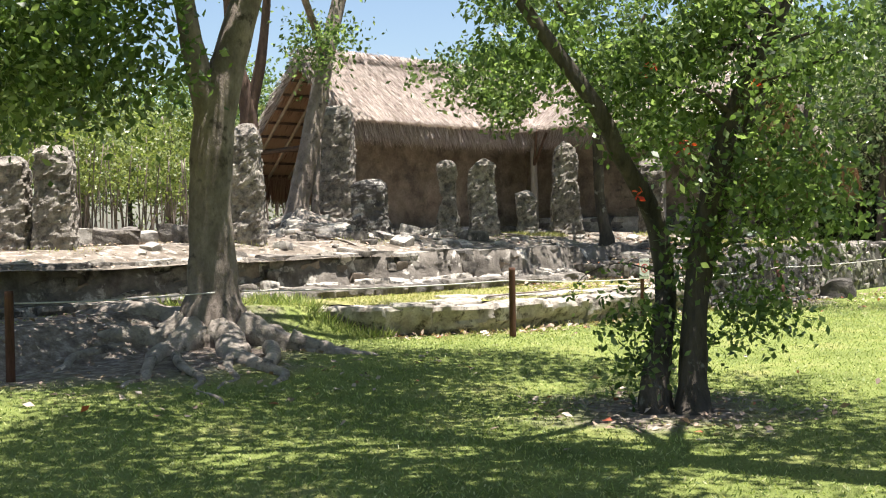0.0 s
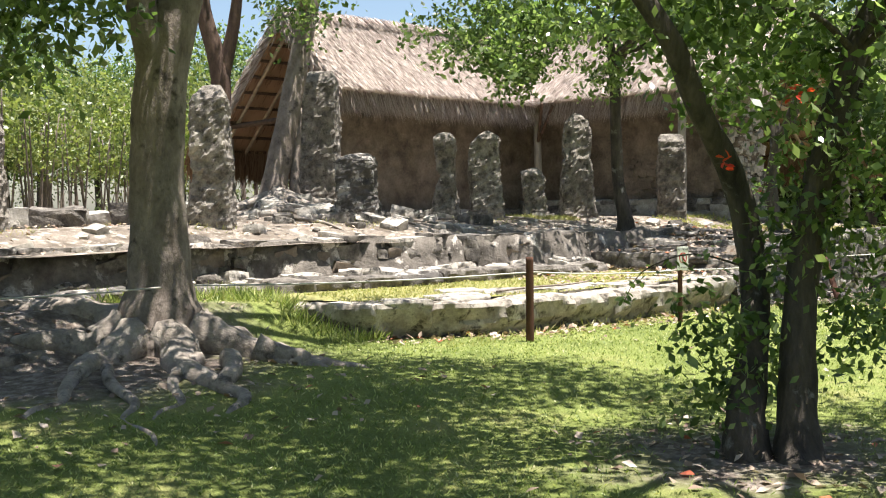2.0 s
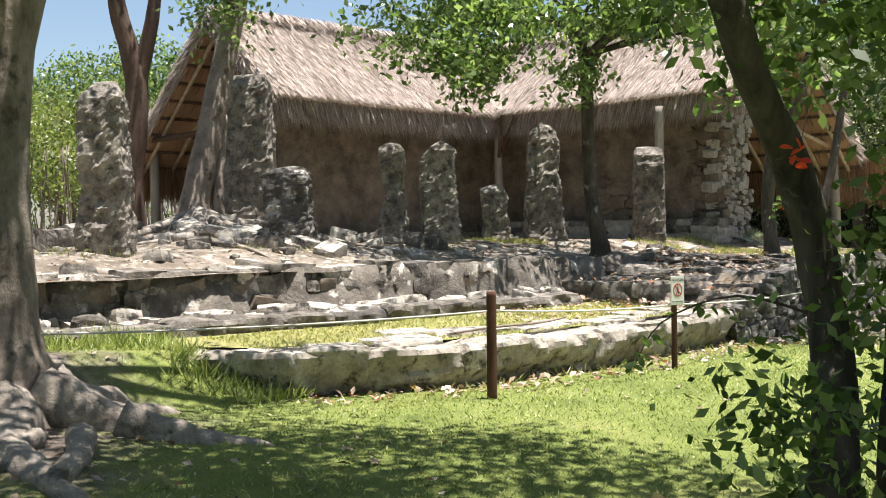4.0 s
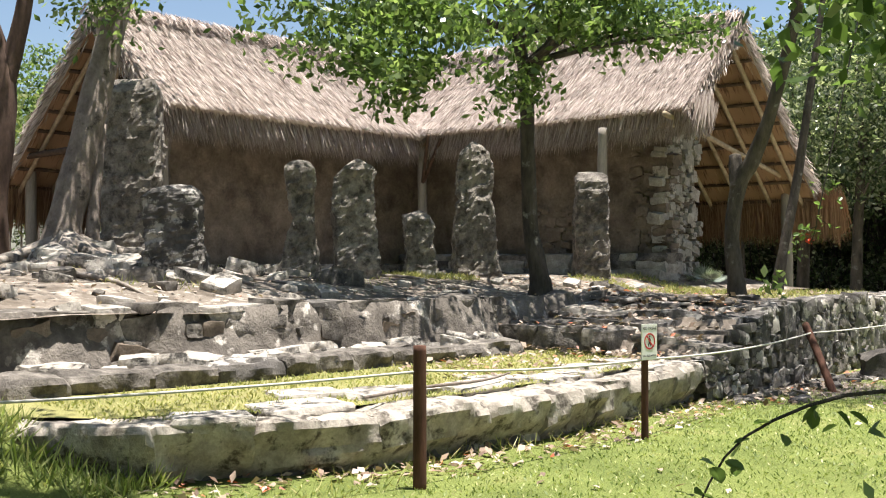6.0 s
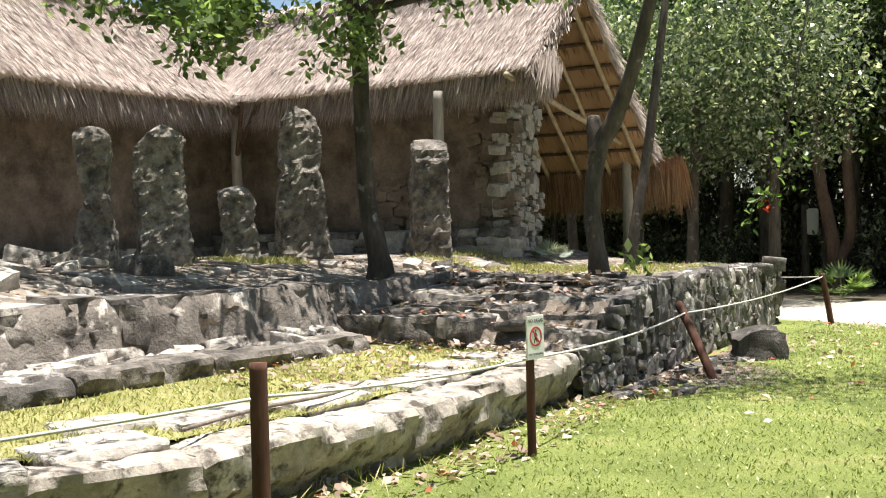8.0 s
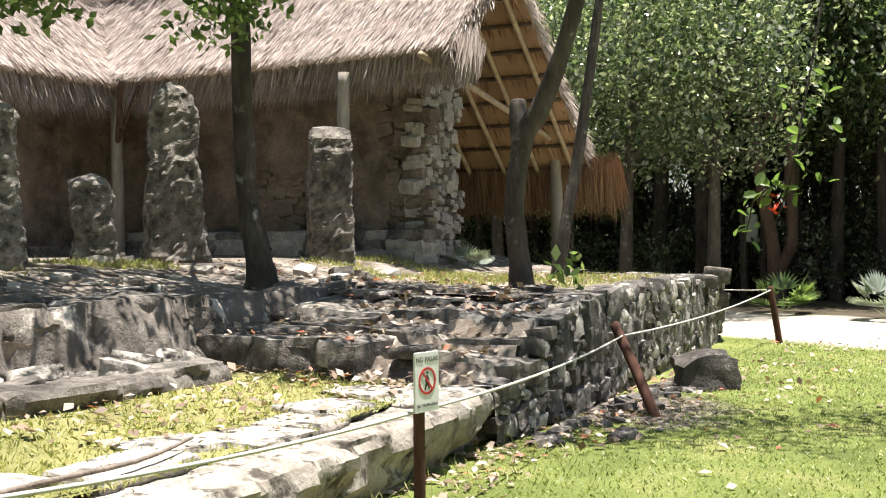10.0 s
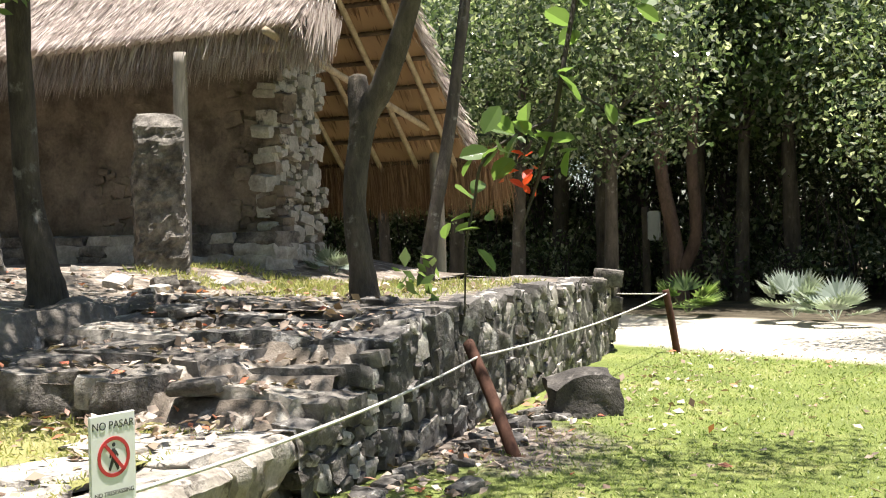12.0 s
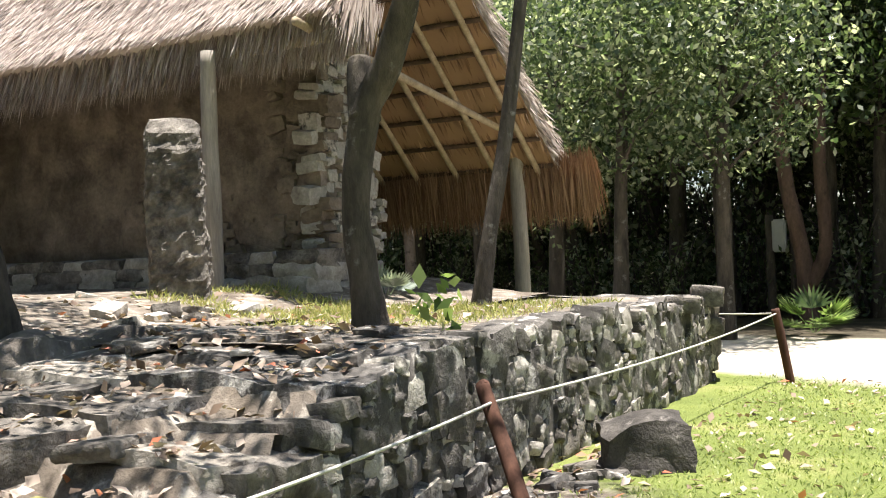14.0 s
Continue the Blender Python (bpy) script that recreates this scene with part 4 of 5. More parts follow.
tree("slender dark tree growing between the columns", (-12.47, 16.57, 1.0),
     [([(-12.45, 16.6, 0.95), (-12.46, 16.58, 1.25), (-12.6, 16.58, 1.9), (-12.62, 16.55, 2.8), (-12.65, 16.5, 4.0), (-12.9, 16.3, 5.2)], [0.20, 0.13, 0.10, 0.095, 0.085, 0.05]),
      ([(-12.64, 16.5, 3.7), (-12.2, 16.6, 4.4), (-11.6, 16.8, 5.4)], [0.07, 0.06, 0.03])],
     # The last limb and the high clumps are added out of view to shade the columns.
     DARKBARK, list(t2_limbs) + [([(-12.9, 16.3, 5.2), (-13.2, 14.9, 6.6), (-13.6, 13.6, 7.3)], [0.05, 0.04, 0.02])], [tuple(p) for p in t2_tips] * 2 + list(blob((-13.6, 13.6, 7.4), (1.9, 2.4, 0.8), 64)) + list(blob((-13.2, 16.4, 6.0), (2.2, 2.5, 0.8), 110, 0.2)) + list(blob((-12.3, 14.6, 4.2), (1.0, 1.6, 0.7), 56, 0.1)) + list(blob((-13.2, 13.7, 4.2), (0.9, 1.2, 0.6), 34, 0.1)) + list(blob((-12.0, 16.9, 4.6), (0.9, 1.1, 0.5), 30, 0.1)) + list(blob((-12.2, 13.5, 3.6), (0.5, 0.6, 0.5), 22, 0.1)) + list(blob((-12.2, 15.9, 3.5), (0.4, 0.5, 0.4), 10, 0.1)), 46, 0.15, 0.12)
tree("grey fissured tree with a cut limb on the platform", (-10.3, 17.78, 1.0),
     [([(-10.28, 17.8, 0.93), (-10.3, 17.78, 1.25), (-10.34, 17.76, 1.8), (-10.26, 17.8, 2.4), (-10.05, 17.8, 2.75), (-9.75, 17.7, 3.4), (-9.4, 17.6, 4.5), (-9.2, 17.5, 5.8)], [0.145, 0.105, 0.092, 0.10, 0.095, 0.08, 0.068, 0.045]),
      ([(-10.27, 17.8, 2.35), (-10.33, 17.85, 2.6), (-10.36, 17.9, 2.78)], [0.11, 0.09, 0.075])],
     # The two outer clumps are added out of view to dapple the lawn.
     DARKBARK, [([(-9.3, 17.6, 4.9), (-9.2, 17.0, 6.0), (-9.3, 16.6, 6.6)], [0.05, 0.04, 0.02])], list(blob((-9.5, 17.0, 6.6), (2.3, 1.9, 0.8), 125)) + list(blob((-7.4, 16.9, 6.4), (1.0, 0.9, 0.5), 30)) + list(blob((-6.3, 17.8, 6.4), (0.7, 0.7, 0.4), 14)), 42, 0.25, 0.11)
tree("thin dark leaning tree behind the platform tree", (-11.2, 20.9, 0.92),
     [([(-11.2, 20.9, 0.85), (-11.12, 21.0, 1.6), (-11.0, 21.2, 2.6), (-10.85, 21.4, 4.1), (-10.7, 21.7, 6.0)], [0.11, 0.075, 0.07, 0.06, 0.03])],
     DARKBARK, [], list(blob((-10.6, 22.0, 6.8), (1.4, 1.4, 0.6), 22)), 40, 0.25, 0.11)
terr_root = lambda a, b, r: ([Vector(a)] + [Vector((a[0] + (b[0] - a[0]) * u + rnd.uniform(-0.12, 0.12), a[1] + (b[1] - a[1]) * u + rnd.uniform(-0.12, 0.12), terrace_z(a[0] + (b[0] - a[0]) * u, a[1] + (b[1] - a[1]) * u) + 0.05 * (1 - u))) for u in (0.3, 0.55, 0.8, 1.0)], [r, r * 0.7, r * 0.55, r * 0.4, r * 0.2])
lean_roots = [terr_root((-16.5, 12.2, 1.75), (-16.5 + 2.6 * math.cos(a), 12.2 + 1.9 * math.sin(a), 0), rnd.uniform(0.07, 0.14)) for a in (-1.9, -1.5, -1.1, -0.75, -0.4, -0.1, 0.25, 0.6, 0.95, 1.3)] + [terr_root((-15.2, 11.4 + k * 0.55, 1.3), (-13.3 + rnd.uniform(-0.3, 0.3), 11.0 + k * 0.75, 0), rnd.uniform(0.03, 0.06)) for k in range(7)]
tree("leaning pale tree with exposed roots on the rubble mound", (-16.6, 12.2, 1.5),
     [([(-16.6, 12.15, 1.35), (-16.62, 12.25, 1.9), (-16.7, 12.6, 3.0), (-16.88, 13.2, 4.9), (-17.0, 13.8, 6.6)], [0.34, 0.225, 0.195, 0.17, 0.12]),
      ([(-16.3, 12.45, 1.35), (-16.45, 12.55, 2.0), (-16.65, 12.8, 3.2)], [0.12, 0.08, 0.06])],
     # The long limb and its clumps are added out of view to shade the terrace.
     BARK, [([(-16.88, 13.2, 4.9), (-15.2, 11.2, 6.2), (-13.6, 9.6, 6.9)], [0.09, 0.06, 0.03])], list(blob((-16.0, 12.9, 8.2), (2.6, 3.0, 1.2), 110)) + list(blob((-13.9, 9.6, 7.0), (1.2, 1.6, 0.6), 26)) + list(blob((-16.3, 12.6, 5.0), (0.8, 0.8, 0.6), 24, 0.1)), 44, 0.28, 0.12, roots=lean_roots)
tree("red-brown forked tree behind the columns", (-19.0, 12.6, 1.2),
     [([(-19.0, 12.55, 1.1), (-19.0, 12.55, 2.2), (-19.0, 12.72, 3.9), (-19.2, 12.5, 5.2), (-19.3, 12.4, 7.0)], [0.30, 0.22, 0.19, 0.14, 0.08]), ([(-19.0, 12.72, 3.8), (-18.8, 12.95, 5.2), (-18.7, 13.1, 7.0)], [0.15, 0.11, 0.06])],
     REDBARK, [], list(blob((-19.2, 12.4, 8.0), (3.0, 3.0, 1.6), 120)), 40, 0.3, 0.13)
# an unseen tree, added so that its holed crown shades the start of the walk
shade_limbs, shade_tips = limbs([(-2.2, 5.9, 5.0), (-3.4, 5.5, 5.8)], 14, 3.4, 0.09, 0.35, 1.2)
shade_crown = [p for p in blob((-4.5, 5.0, 6.9), (4.7, 4.9, 1.2), 660) if math.hypot(p[0] + 3.8, p[1] - 7.5) > 1.6 and math.hypot(p[0] + 7.6, p[1] - 2.2) > 1.9 and grain((p[0], p[1], 0), 0.55, 3) > -0.3]
tree("unseen tall tree added to shade the start of the walk", (-0.2, 6.4, -0.12),
     [([(-0.2, 6.4, -0.2), (-0.2, 6.4, 0.4), (-0.6, 6.3, 2.4), (-2.2, 5.9, 5.0), (-4.2, 5.2, 6.8)], [0.42, 0.30, 0.25, 0.2, 0.1])],
     BARK, shade_limbs, shade_crown + [tuple(p) for p in shade_tips], 90, 0.30, 0.15)

# ---- the twig with red flowers that hangs beside the walk ----
T = np.array(fg_tree.location)
for pts, r in [([(-6.3, 11.35, 2.9), (-6.43, 11.2, 2.0), (-6.471, 11.151, 1.714), (-6.489, 11.16, 1.638), (-6.506, 11.159, 1.587), (-6.519, 11.158, 1.548), (-6.537, 11.153, 1.496)], [0.005, 0.004, 0.004, 0.0035, 0.003, 0.0022, 0.001]), ([(-6.489, 11.155, 1.65), (-6.55, 11.132, 1.622), (-6.583, 11.12, 1.589), (-6.594, 11.119, 1.537), (-6.603, 11.116, 1.497), (-6.608, 11.115, 1.439), (-6.609, 11.111, 1.376)], [0.0028, 0.0026, 0.0024, 0.002, 0.0017, 0.0015, 0.001]), ([(-6.471, 11.155, 1.7), (-6.421, 11.183, 1.666), (-6.369, 11.204, 1.65)], [0.002, 0.0018, 0.001])]:
    part("twig", tubes("twig", [([Vector(p) - Vector(T) for p in pts], r)], DARKBARK, 6, 4, 0.1), fg_tree, "thin dark hanging twig")
for c, k in [((-6.576, 11.12, 1.611), 2), ((-6.555, 11.13, 1.616), 3), ((-6.583, 11.121, 1.577), 2), ((-6.573, 11.13, 1.546), 2), ((-6.588, 11.119, 1.563), 1), ((-6.618, 11.105, 1.492), 3), ((-6.588, 11.125, 1.5), 2), ((-6.519, 11.148, 1.621), 3), ((-6.499, 11.16, 1.61), 3), ((-6.468, 11.174, 1.609), 2), ((-6.528, 11.142, 1.635), 3), ((-6.421, 11.183, 1.666), 2), ((-6.369, 11.204, 1.65), 1), ((-6.56, 11.117, 1.672), 2), ((-6.47, 11.16, 1.70), 3), ((-6.45, 11.17, 1.78), 4), ((-6.43, 11.18, 1.86), 4), ((-6.40, 11.2, 1.93), 4), ((-6.5, 11.15, 1.9), 3), ((-6.36, 11.22, 1.8), 3)]:
    for _ in range(k):
        part("leaf", oval_leaves("leaf", [np.array(c) - T + nrg.normal(size=3) * 0.012], 0.04, LEAF), fg_tree)
for c in [(-6.558, 11.135, 1.577), (-6.531, 11.146, 1.599), (-6.545, 11.14, 1.588), (-6.516, 11.156, 1.568)]:
    for _ in range(4):
        part("flower", oval_leaves("flower", [np.array(c) - T + nrg.normal(size=3) * 0.008], 0.02, REDFLOWER), fg_tree, "scarlet flower")
part("twig", tubes("twig", [([Vector(p) - Vector(T) for p in [(-4.38, 7.5, 1.02), (-4.7, 7.3, 1.12), (-4.98, 7.12, 1.0), (-5.1, 7.06, 0.78)]], [0.008, 0.006, 0.004, 0.002])], DARKBARK, 6, 4, 0.1), fg_tree, "thin dark hanging twig")
for c in [(-4.8, 7.25, 1.08), (-4.95, 7.15, 1.0), (-5.05, 7.08, 0.88), (-5.1, 7.06, 0.78), (-4.6, 7.36, 1.1)]:
    for k in range(6):
        part("leaf", oval_leaves("leaf", [np.array(c) - T + nrg.normal(size=3) * 0.05], 0.055, LEAF), fg_tree)
for c in [(-3.7, 6.9, 2.1), (-4.25, 7.0, 1.75), (-3.2, 7.2, 2.6), (-3.9, 6.7, 2.75)]:
    part("flower", oval_leaves("flower", [np.array(c) - T + nrg.normal(size=3) * 0.03 for _ in range(9)], 0.05, REDFLOWER), fg_tree, "scarlet flower")


# ---- steps between the kerb and the platform ----
def block(name, seed, mat, cuts=2, amount=0.06):
    return bm_mesh(name, rough_block(1, 1, 1, seed, amount, cuts), mat, True)


def stones_for(mat, name, n=6, amount=0.075, cuts=3):
    return [block(name, 3.7 * k + len(name), mat, cuts, amount) for k in range(n)]


RENDERED = stones_for(PLASTER, "rendered_stone")
PALE, DARK, GREY, MOTTLED = stones_for(LIME, "pale_stone", 6, 0.05, 4), stones_for(DARKSTONE, "dark_stone"), stones_for(WALLSTONE, "grey_stone"), stones_for(LICHEN, "mottled_stone")
WORN = stones_for(LIME, "worn_stone", 5, 0.085, 6) + stones_for(LICHEN, "worn_grey_stone", 2, 0.09, 6)
TREAD = stones_for(LICHEN, "tread_stone", 4, 0.07, 7) + stones_for(DARKSTONE, "dark_tread", 3, 0.08, 7) + stones_for(KERBSTONE, "pale_tread", 2, 0.07, 7)
steps = thing("stone_steps", "broken limestone steps strewn with dead leaves", "steps", (-10.6, 16.0, 0.4), kind="structure")


def put_stone(parent, kinds, centre, size, yaw=0.0, name="stone", tilt=0.05, z_base=True):
    me = rnd.choice(kinds)
    p = Vector(centre) - Vector(parent.location)
    return part(name, me, parent, "", tuple(p), (rnd.uniform(-tilt, tilt), rnd.uniform(-tilt, tilt), yaw + rnd.uniform(-tilt, tilt)), size)


RISERS = [(14.92, 0.70, -11.85, -10.35), (15.25, 0.60, -10.35, -9.45), (15.55, 0.76, -11.85, -10.1), (15.75, 0.68, -10.2, -9.4), (16.15, 0.84, -11.9, -9.45), (16.62, 0.92, -11.9, -9.5), (17.08, 0.99, -11.9, -9.9)]
for y, z, xa, xb in RISERS:
    x = xa
    while x < xb - 0.12:
        w = min(rnd.uniform(0.45, 1.15), xb - x)
        zz = z + rnd.uniform(-0.03, 0.02)
        put_stone(steps, TREAD, (x + w / 2, y + 0.34 + rnd.uniform(-0.06, 0.06), zz - 0.42), (w * 1.06, 0.78, 0.44), 0.0, "step_stone", 0.05)
        x += w
put_stone(steps, PALE, (-10.55, 15.0, 0.5), (0.34, 0.28, 0.2), 0.4, "step_stone", 0.2)
put_stone(steps, DARK, (-9.6, 17.1, 0.45), (0.62, 0.5, 0.5), 0.1, "step_stone", 0.02)
put_stone(steps, MOTTLED, (-10.1, 17.25, 0.72), (0.6, 0.4, 0.26), 0.05, "step_stone", 0.02)
def step_top(x, y):
    z = 0.46
    for yy, zz, xa, xb in RISERS:
        if y > yy and xa <= x <= xb:
            z = max(z, zz)
    return z + 0.015


part("core", sheet("core", [-12.3 + 0.1 * i for i in range(30)], [14.9 + 0.1 * i for i in range(26)], lambda x, y: step_top(max(x, -11.85), y + 0.12) - 0.05 + 0.02 * grain((x, y, 0), 4.0, 1), EARTH), steps, at=(10.6, -16.0, -0.4))

# ---- kerb of long stones and slabs in the grass ----
kerb = thing("stone_kerb", "kerb of long pale worn limestone blocks, undercut and dark below", "kerb", (-9.2, 11.0, 0.2), kind="structure")
KERB_PROFILE = [(-0.62, 0.28), (-0.46, 0.40), (-0.32, 0.408), (-0.18, 0.41), (-0.07, 0.407), (-0.015, 0.39), (0.012, 0.345), (-0.005, 0.28), (-0.035, 0.21), (-0.06, 0.15), (-0.11, 0.08), (-0.17, 0.0)]


def kerb_stone(l, seed, mat):
    """A long block with a flat worn top, a rounded lip and an undercut face."""
    n = max(4, int(l / 0.045))
    verts, faces, m = [], [], len(KERB_PROFILE)
    for i in range(n + 1):
        u = i / n
        x = (u - 0.5) * l
        end = 0.05 * (max(0.0, abs(2 * u - 1) - 0.86) / 0.14) ** 2
        for k, (o, z) in enumerate(KERB_PROFILE):
            p = Vector((x, 0, 0))
            dent = 0.08 * grain((x, o * 2, z * 2), 2.4, seed) + 0.05 * grain((x, o, z * 1.4), 6.0, seed + 4) + 0.02 * grain((x, o, z), 14.0, seed + 2)
            face = 1.0 if k >= 3 else 0.5
            pit = 0.03 * abs(grain((x, o * 1.5, z * 1.5), 9.0, seed + 6)) + 0.02 * abs(grain((x, o, z), 21.0, seed + 7))
            verts.append((x, -(o + dent * face - pit * (k >= 4) - end * (k >= 3)), z + (dent * 0.35 - pit * 0.5 if k < 5 else dent * 0.25) - end * 0.7))
    for i in range(n):
        for k in range(m - 1):
            a = i * m + k
            faces.append((a, a + m, a + m + 1, a + 1))
    faces += [tuple(range(m)), tuple(reversed(range(n * m, n * m + m)))]
    me = mesh_of("kerb_stone", verts, faces, mat, True)
    me.set_sharp_from_angle(angle=0.55)
    return me


for j, ((ax, ay), (bx, by)) in enumerate(zip(KERB, KERB[1:])):
    L = math.hypot(bx - ax, by - ay)
    n = max(1, round(L / 0.85))
    yaw = math.atan2(by - ay, bx - ax)
    cuts = [0.0] + sorted((i + rnd.uniform(-0.22, 0.22)) / n for i in range(1, n)) + [1.0]
    for i, (u0, u1) in enumerate(zip(cuts, cuts[1:])):
        u = (u0 + u1) / 2
        part("kerb_stone", kerb_stone((u1 - u0) * L + 0.03, j * 5.3 + i * 1.7, KERBSTONE), kerb, "", (ax + (bx - ax) * u + 9.2, ay + (by - ay) * u - 11.0, -0.2 + rnd.uniform(-0.02, 0.015)), (rnd.uniform(-0.03, 0.03), rnd.uniform(-0.015, 0.015), yaw + rnd.uniform(-0.03, 0.03)))
slabs = thing("paving_slabs", "flat sunlit limestone slabs sunk in the grass strip", "paving", (-9.8, 12.0, 0.4), kind="structure")
for x, y, w, l, yaw in [(-9.75, 9.95, 0.42, 0.6, 1.4), (-9.9, 11.0, 0.4, 0.75, 1.5), (-9.68, 11.8, 0.35, 0.6, 1.5), (-9.85, 12.3, 0.38, 0.45, 1.2), (-9.65, 12.75, 0.45, 0.5, 1.6), (-9.85, 13.75, 0.36, 0.5, 1.3), (-9.95, 14.45, 0.4, 0.5, 1.5), (-10.2, 10.4, 0.35, 0.5, 1.2), (-9.7, 13.3, 0.35, 0.5, 1.7), (-9.8, 9.2, 0.4, 0.5, 1.0), (-9.62, 14.6, 0.4, 0.7, 1.6)]:
    put_stone(slabs, PALE, (x, y, strip_z(x, y) - 0.07), (l * 1.1, w * 1.15, 0.10), yaw, "slab", 0.02)
fallen = [([(-9.45, 10.3, 0.47), (-9.55, 11.0, 0.475), (-9.5, 11.7, 0.48), (-9.6, 12.2, 0.5)], [0.012, 0.014, 0.012, 0.008])]
solo("fallen_branch", tubes("fallen_branch", fallen, BARK, 7, 4), "thin dry fallen branch on the grass strip", "branch")

# ---- capstones and blocks of the terrace ----
caps = thing("terrace_coping", "worn pale coping stones along the terrace edge", "coping", (-11.9, 9.0, 1.0), kind="structure")
y = 1.0
while y < 15.0:
    l = rnd.uniform(0.35, 0.8)
    k = [p for p in STAGE_LINE if p[1] <= y][-1]
    nx = [p for p in STAGE_LINE if p[1] > y][0] if y < 15.1 else STAGE_LINE[-1]
    x = k[0] + (nx[0] - k[0]) * (y - k[1]) / (nx[1] - k[1])
    put_stone(caps, MOTTLED + PALE[:3] + DARK[:2], (x - 0.22, y + l / 2, terrace_z(x - 0.2, y) - 0.12), (0.42, l, 0.16 + rnd.uniform(0, 0.04)), 0.0, "coping_stone", 0.05)
    y += l * rnd.uniform(0.95, 1.15)
ledge_st = thing("ledge_stones", "row of rough sunlit stones along the foot of the terrace", "ledge", (-11.2, 9.0, 0.4), kind="structure")
for j, ((ax, ay), (bx, by)) in enumerate(zip(LEDGE_LINE, LEDGE_LINE[1:])):
    L = math.hypot(bx - ax, by - ay)
    n = max(1, round(L / 0.62))
    yaw = math.atan2(by - ay, bx - ax)
    cuts = [0.0] + sorted((i + rnd.uniform(-0.28, 0.28)) / n for i in range(1, n)) + [1.0]
    for i, (u0, u1) in enumerate(zip(cuts, cuts[1:])):
        u = (u0 + u1) / 2
        part("ledge_stone", kerb_stone((u1 - u0) * L + 0.02, 40 + j * 5.3 + i * 1.7, rnd.choice([LICHEN, LICHEN, DARKSTONE, KERBSTONE])), ledge_st, "", (ax + (bx - ax) * u + 11.2 + 0.06 + rnd.uniform(-0.05, 0.05), ay + (by - ay) * u - 9.0, -0.21 + rnd.uniform(-0.04, 0.02)), (rnd.uniform(-0.04, 0.04), rnd.uniform(-0.03, 0.03), yaw + rnd.uniform(-0.06, 0.06)))
for k in range(110):
    y = rnd.uniform(4.0, 14.4)
    x = -11.45 - 0.14 * max(0.0, 11 - y) - rnd.uniform(0.0, 0.36)
    w = rnd.uniform(0.08, 0.26)
    put_stone(ledge_st, WORN + PALE, (x, y, 0.50), (w * 1.2, w * 1.5, w * 0.65), rnd.uniform(0, 3), "ledge_stone", 0.3)
rubble_st = thing("loose_rubble", "loose pale rubble stones scattered on the terrace", "rubble", (-13, 12, 1.1))
for k in range(150):
    x, y = rnd.uniform(-15.6, -12.2), rnd.uniform(3.5, 19.5)
    if k < 60:
        x, y = -15.2 + rnd.gauss(0, 0.9), 12.2 + rnd.gauss(0, 1.1)
    s = rnd.uniform(0.1, 0.36) if k < 60 else rnd.uniform(0.08, 0.24)
    put_stone(rubble_st, MOTTLED + PALE + GREY, (x, y, terrace_z(x, y) - s * 0.2), (s * 1.3, s, s * 0.6), rnd.uniform(0, 3), "rubble", 0.3)
for k in range(20):
    x, y = rnd.uniform(-11.8, -9.6), rnd.uniform(15.0, 17.4)
    z = step_top(x, y)
    s = rnd.uniform(0.1, 0.3)
    put_stone(rubble_st, MOTTLED + DARK + PALE[:1], (x, y, z - s * 0.12), (s * 1.7, s * 1.1, s * 0.32), rnd.uniform(0, 3), "rubble", 0.12)
for k in range(60):
    x, y = -9.15 + abs(rnd.gauss(0, 0.22)), rnd.uniform(15.2, 19.6)
    s = rnd.uniform(0.06, 0.16)
    put_stone(rubble_st, MOTTLED + DARK, (x, y, lawn_z(x, y) - s * 0.2), (s * 1.4, s, s * 0.6), rnd.uniform(0, 3), "rubble", 0.3)
solo("boulder", bm_mesh("boulder", rough_block(0.56, 0.46, 0.38, 4.0, 0.09, 7), BOULDER, True), "dark rounded boulder on the lawn below the wall", "boulder", (-8.72, 18.75, -0.05), (0.1, -0.15, 0.5))
for k, (x, y) in enumerate([(-14.6, 3.2), (-15.0, 7.6), (-15.4, 9.0)]):
    solo("stone_block", bm_mesh("stone_block", rough_block(0.7, 0.5, 0.35, k, 0.06, 3), MOTTLED[0].materials[0]), "fallen weathered stone block on the terrace", "block", (x, y, terrace_z(x, y) - 0.05), (0, 0, k), group="fallen blocks")
back_ledge = thing("back_ledge", "low rubble ledge behind the columns", "ledge", (-16.5, 6.0, 1.2), kind="structure")
y = -2.0
while y < 11.2:
    l = rnd.uniform(0.25, 0.6)
    put_stone(back_ledge, MOTTLED + GREY, (-16.4 + 0.1 * math.sin(y), y, terrace_z(-16.4, y) - 0.06), (0.4, l, rnd.uniform(0.24, 0.34)), 0.0, "ledge_stone", 0.08)
    y += l

# ---- bench along the walls ----
bench = thing("wall_bench", "low masonry bench of grey stones below the ruined wall", "bench", (-16, 21.2, 1.1), kind="structure")
x = -19.0
while x < -13.45:
    l = rnd.uniform(0.28, 0.6)
    for j, (z, h) in enumerate(((1.08, 0.2), (1.25, 0.17), (1.38, 0.16))):
        put_stone(bench, GREY[:3] + MOTTLED, (x + l / 2 + rnd.uniform(-0.05, 0.05), 21.2 + j * 0.06, z), (l * 1.02, 0.62, h + 0.03), 0.0, "bench_stone", 0.04)
    x += l
y = 15.6
while y < 20.9:
    l = rnd.uniform(0.4, 0.8)
    put_stone(bench, GREY[:3] + MOTTLED, (-18.92, y + l / 2, 1.12), (0.6, l * 1.02, 0.26), 0.0, "bench_stone", 0.03)
    y += l

